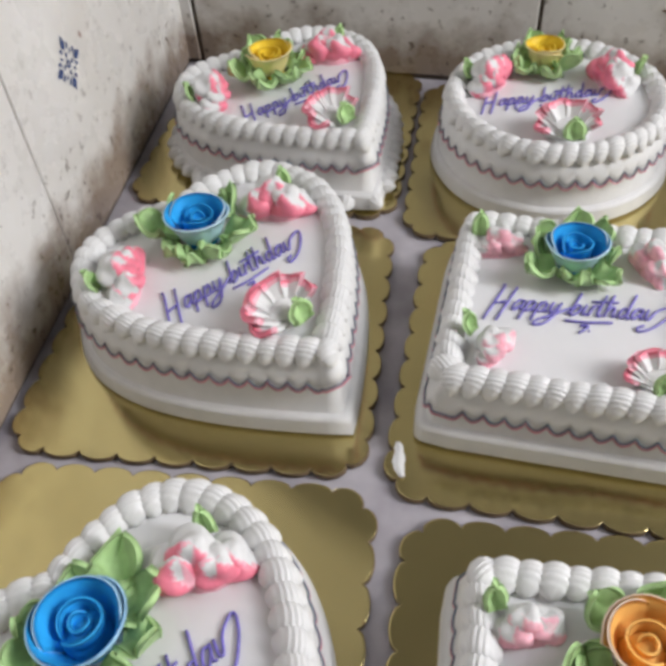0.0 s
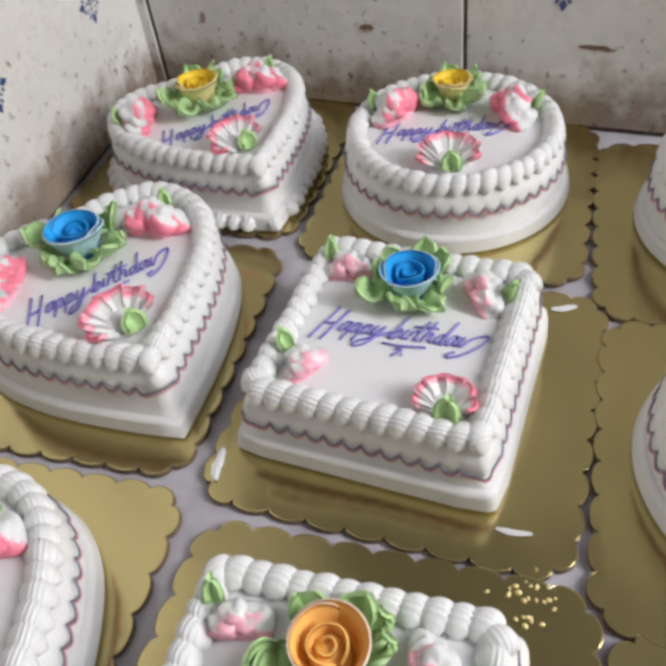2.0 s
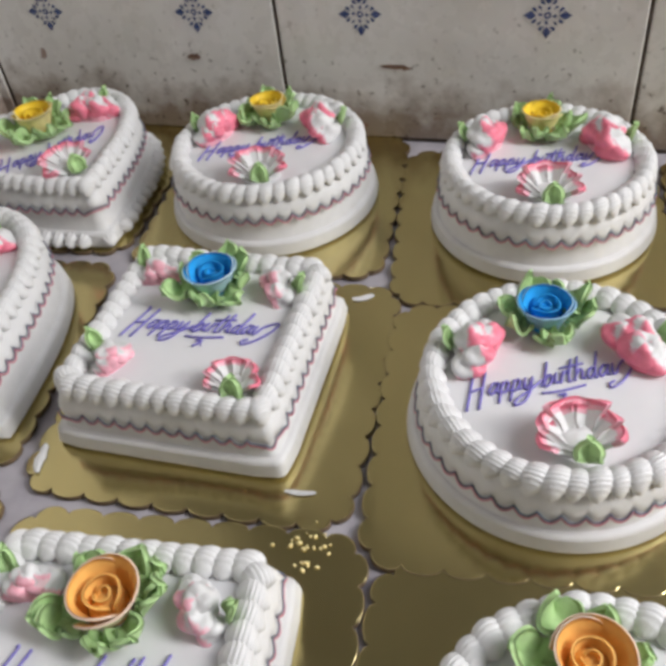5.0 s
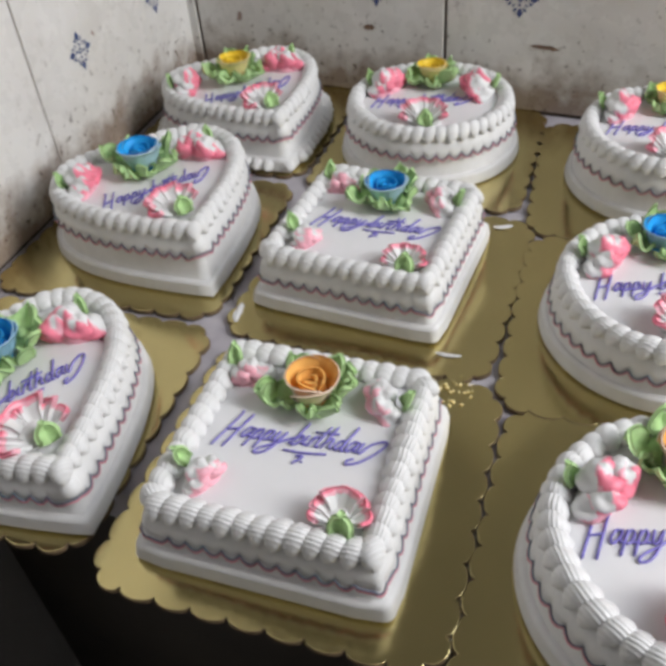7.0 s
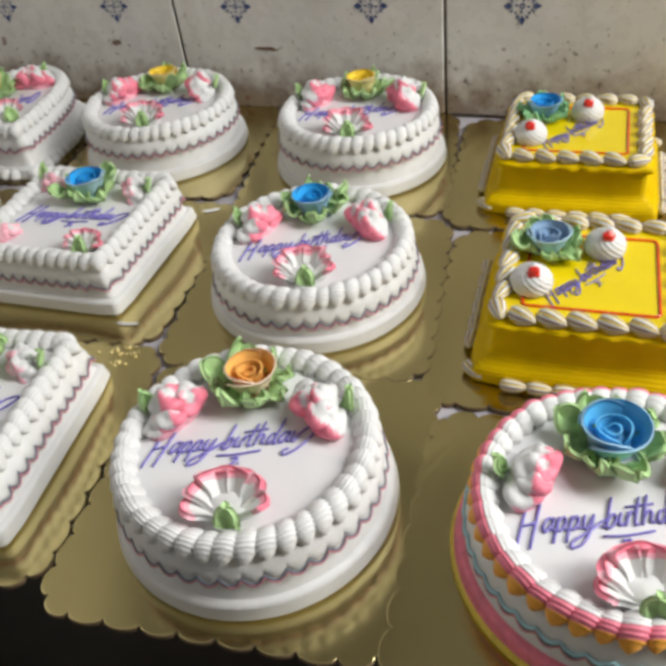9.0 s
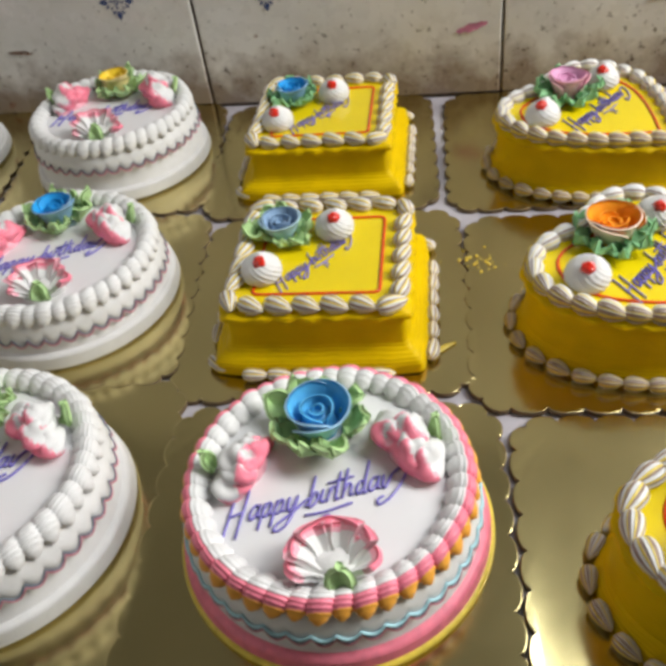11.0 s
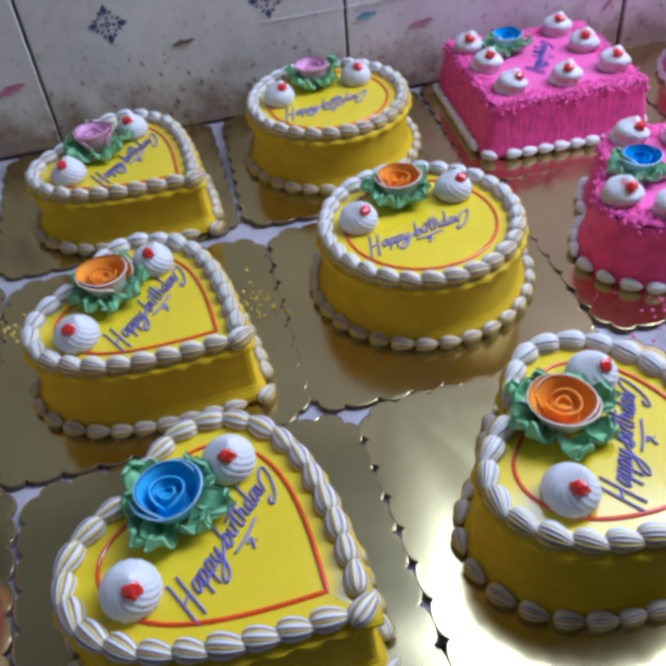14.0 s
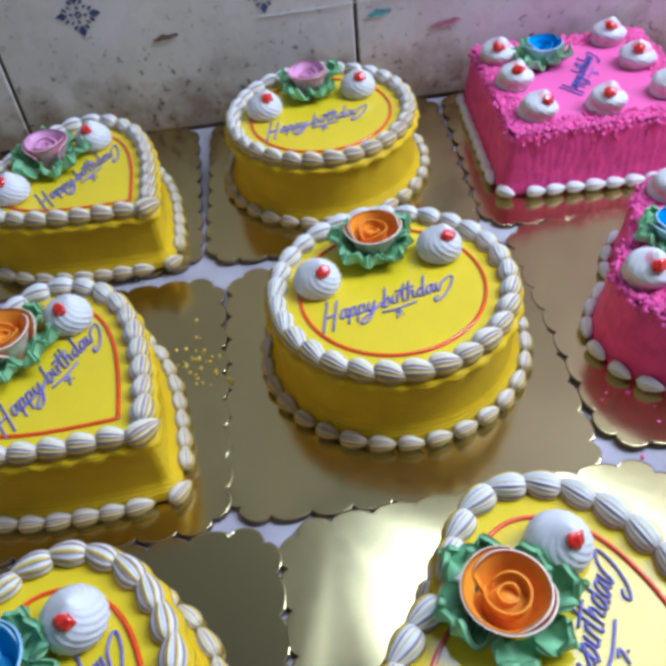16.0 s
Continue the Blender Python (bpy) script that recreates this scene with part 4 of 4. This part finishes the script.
for k, (x, y, rot, size) in enumerate(BOARDS):
    ob = new("cake_board", board_mesh(size + 0.0058, k))
    tilt = random.Random(k + 40)
    ob.matrix_basis = pose(x, y, 0.0004 * (k % 2), tilt.uniform(-0.14, 0.14), tilt.uniform(-0.14, 0.14), rot)
    tagged(ob, "square gold foil cake board with scalloped edges", "cake board", "gold cake boards")

T = (-0.006, -0.022, 2)
TY = (0.001, -0.013, 4)
white_cake("heart", -0.175, -0.118, 48, 0.049, "yellow", "white heart-shaped birthday cake with a yellow rose", 1, puffs=True, size=0.0725, text=T)
white_cake("heart", -0.1545, -0.315, 51.5, 0.052, "pale_blue", "white heart-shaped birthday cake with a blue rose", 2, size=0.0742, text=T)
white_cake("heart", -0.114, -0.543, 58, 0.042, "blue", "white heart-shaped cake with a deep blue rose", 3, size=0.0725, text=T)
white_cake("round", 0.0195, -0.105, 14, 0.0485, "yellow", "round white birthday cake with a yellow rose", 4, size=0.0725, text=(-0.008, -0.005, 6))
white_cake("square", 0.0425, -0.309, 0.5, 0.042, "bright", "square white birthday cake with a blue rose", 5, text=(0, -0.006, 4))
white_cake("square", 0.080, -0.525, 6, 0.039, "orange", "square white birthday cake with an orange rose", 6, size=0.0625, text=(0, -0.004, 4))
white_cake("round", 0.2373, -0.1064, 8, 0.049, "yellow", "round white cake with a pale yellow rose", 7, text=(-0.008, -0.004, 6))
white_cake("round", 0.261, -0.3135, 15, 0.0405, "blue", "round white birthday cake with a blue rose", 8, size=0.0715, text=(-0.008, -0.006, 8))
white_cake("round", 0.292, -0.518, 15, 0.046, "peach", "round white birthday cake with an orange and cream rose", 9, text=(-0.010, -0.005, 5))
yellow_cake("square", 0.4404, -0.116, 1.2, 0.046, "blue", "square yellow birthday cake with a blue rose", 10, text=(-0.002, -0.009, 48))
yellow_cake("square", 0.466, -0.325, 1.6, 0.046, "grey_blue", "square yellow birthday cake with a grey-blue rose", 11, text=(-0.003, -0.010, 49), leaves=LEAVES)
white_cake("round", 0.4935, -0.51, 13, 0.043, "deep", "round white birthday cake with rainbow-coloured piped edges", 12, rainbow=True, text=(-0.009, -0.016, 6))
yellow_cake("heart", 0.665, -0.131, 47, 0.0475, "mauve", "yellow heart-shaped birthday cake with a mauve rose", 13, size=0.0635, text=TY)
yellow_cake("heart", 0.6745, -0.3365, 50, 0.0495, "vivid", "yellow heart-shaped birthday cake with an orange rose", 14, size=0.062, text=TY)
yellow_cake("heart", 0.705, -0.529, 48, 0.056, "deep", "yellow heart-shaped birthday cake with a bright blue rose", 15, golden=True, size=0.0625, text=TY)
yellow_cake("round", 0.858, -0.0958, 12, 0.05, "mauve", "round yellow birthday cake with a mauve rose", 16, text=(-0.008, -0.014, 0))
yellow_cake("round", 0.880, -0.3065, 12, 0.0495, "vivid", "round yellow birthday cake with an orange rose", 17, text=(-0.008, -0.014, 0))
yellow_cake("heart", 0.911, -0.527, 56, 0.055, "vivid", "yellow heart-shaped cake with a large orange rose", 18, size=0.0635, text=TY)
EIGHT = [(-0.056, 0.045), (-0.053, 0.0), (-0.048, -0.049), (0.004, -0.049), (0.039, 0.055), (0.048, 0.012), (0.055, -0.037)]
pink_cake("square", 1.066, -0.092, -2, 0.049, "bright", "square pink birthday cake with white cream dollops", 19, EIGHT, text=(0.005, 0.004, 60), rose_at=(-0.022, 0.034))
pink_cake("heart", 1.080, -0.311, 60, 0.050, "bright", "pink heart-shaped birthday cake with white cream dollops", 20, [(-0.042, 0.040), (-0.052, 0.005), (-0.035, -0.030), (-0.005, -0.060), (0.030, -0.035), (0.048, 0.0), (0.042, 0.038)], text=(0.0, -0.010, 0), rose_at=(-0.005, 0.030))
pink_cake("round", 1.285, -0.100, 0, 0.049, "bright", "round pink birthday cake with white cream dollops", 21, [(-0.045, 0.03), (-0.05, -0.01), (-0.03, -0.045), (0.02, -0.05), (0.05, -0.01), (0.03, 0.04)], rose_at=(0.0, 0.02))


# ---------------------------------------------------------------- smears and crumbs left on the boards
def stain(x, z, rot, length, width, mt, label, seed):
    """A thin splash of colour dried on the wall's tiles."""
    rows, nu, nv = [], 18, 6
    for i in range(nu + 1):
        u = i / nu
        w = width * math.sin(math.pi * (0.04 + 0.92 * u)) ** 0.7 * (1 + 0.7 * noise.noise(Vector((6 * u, seed, 0))))
        rows.append([(length * (u - 0.5), w * (j / nv - 0.5) + 0.3 * width * noise.noise(Vector((4 * u, 0, seed))), 0) for j in range(nv + 1)])
    ob = link_mesh("wall_stain", *sheet(rows, 0.0004), mt, None, "", m=pose(x, -0.0004, z, 90, 0, 0) @ pose(0, 0, 0, 0, 0, rot))
    tagged(ob, label, "stain", "stains on the tiles")


stain(0.571, 0.070, 14, 0.030, 0.007, DYE, "faded pink dye splash on a white tile", 1)
stain(0.977, 0.069, 8, 0.026, 0.005, DYE, "faint pink dye splash on a white tile", 2)
stain(1.181, 0.055, 50, 0.014, 0.005, DYE, "small pink dye splash on a white tile", 3)
stain(0.920, 0.085, 8, 0.021, 0.006, TEALDYE, "small teal dye splash on a white tile", 4)
stain(0.853, 0.0955, 1, 0.072, 0.0016, CHALK, "pale scrape across a white tile", 5)
stain(0.935, 0.0970, 1, 0.086, 0.0014, CHALK, "pale scrape across a white tile", 6)
stain(0.104, 0.070, -4, 0.028, 0.004, RUST, "brown rust mark on a white tile", 7)
stain(-0.084, 0.075, 0, 0.013, 0.006, RUST, "brown rust mark on a white tile", 8)
stain(0.740, 0.088, 6, 0.022, 0.004, RUST, "brown rust mark on a white tile", 9)


def smear(x, y, rot, length, width, material, label, seed):
    rng = random.Random(seed)
    rows, nu, nv = [], 16, 8
    for i in range(nu + 1):
        u = i / nu
        w = width * math.sin(math.pi * (0.04 + 0.92 * u)) ** 0.6 * (1 + 0.35 * noise.noise(Vector((5 * u, seed, 0))))
        rows.append([(length * (u - 0.5), w * (j / nv - 0.5) + 0.15 * width * math.sin(5 * u + seed), 0.0034 + 0.0012 * math.sin(math.pi * j / nv) * (0.6 + 0.5 * noise.noise(Vector((9 * u, j, seed))))) for j in range(nv + 1)])
    ob = link_mesh("cream_smear", *sheet(rows, 0.0007), material, None, "", m=pose(x, y, 0, 0, 0, rot))
    tagged(ob, label, "cream smear", "smears on the boards")


smear(-0.036, -0.397, -70, 0.022, 0.006, CREAM, "white cream smear on a gold cake board", 1)
smear(0.128, -0.389, 8, 0.018, 0.003, CREAM, "white cream smear beside a square cake", 2)
smear(0.124, -0.222, 20, 0.016, 0.005, CREAM, "small white cream smear on a gold board", 3)
smear(0.548, -0.372, 35, 0.024, 0.004, CREAMYEL, "yellow cream smear at a cake's corner", 4)
smear(0.744, -0.372, 60, 0.020, 0.005, CREAMYEL, "yellow cream smear on a gold board", 5)


def crumbs(x, y, spread, n, material, label, seed):
    rng = random.Random(seed)
    one = blob_mesh("crumb", 0.0012, 0.0009, 0.0006, material, 0.8, seed, 3)
    cv, cf = [v.co.copy() for v in one.vertices], [tuple(p.vertices) for p in one.polygons]
    bpy.data.meshes.remove(one)
    verts, faces = [], []
    for k in range(n):
        m = pose(rng.gauss(0, spread), rng.gauss(0, spread), 0.0034, 0, 0, rng.uniform(0, 360)) @ Matrix.Scale(rng.uniform(0.5, 1.6), 4)
        s0 = len(verts)
        verts += [tuple(m @ v) for v in cv]
        faces += [tuple(s0 + i for i in f) for f in cf]
    ob = link_mesh("crumbs", verts, faces, material, None, "", m=pose(x, y, 0))
    tagged(ob, label, "crumbs", kind="stuff")


crumbs(0.140, -0.422, 0.007, 26, PALELEMON, "pale crumbs on a gold board's corner", 1)
crumbs(0.575, -0.275, 0.008, 26, CREAMYEL, "yellow cream flecks on a gold board", 2)
crumbs(1.035, -0.392, 0.020, 60, PINKCRUMB, "pink crumbs fallen beside a cake", 3)
crumbs(0.752, -0.300, 0.012, 40, CREAMYEL, "yellow flecks along a board's edge", 4)
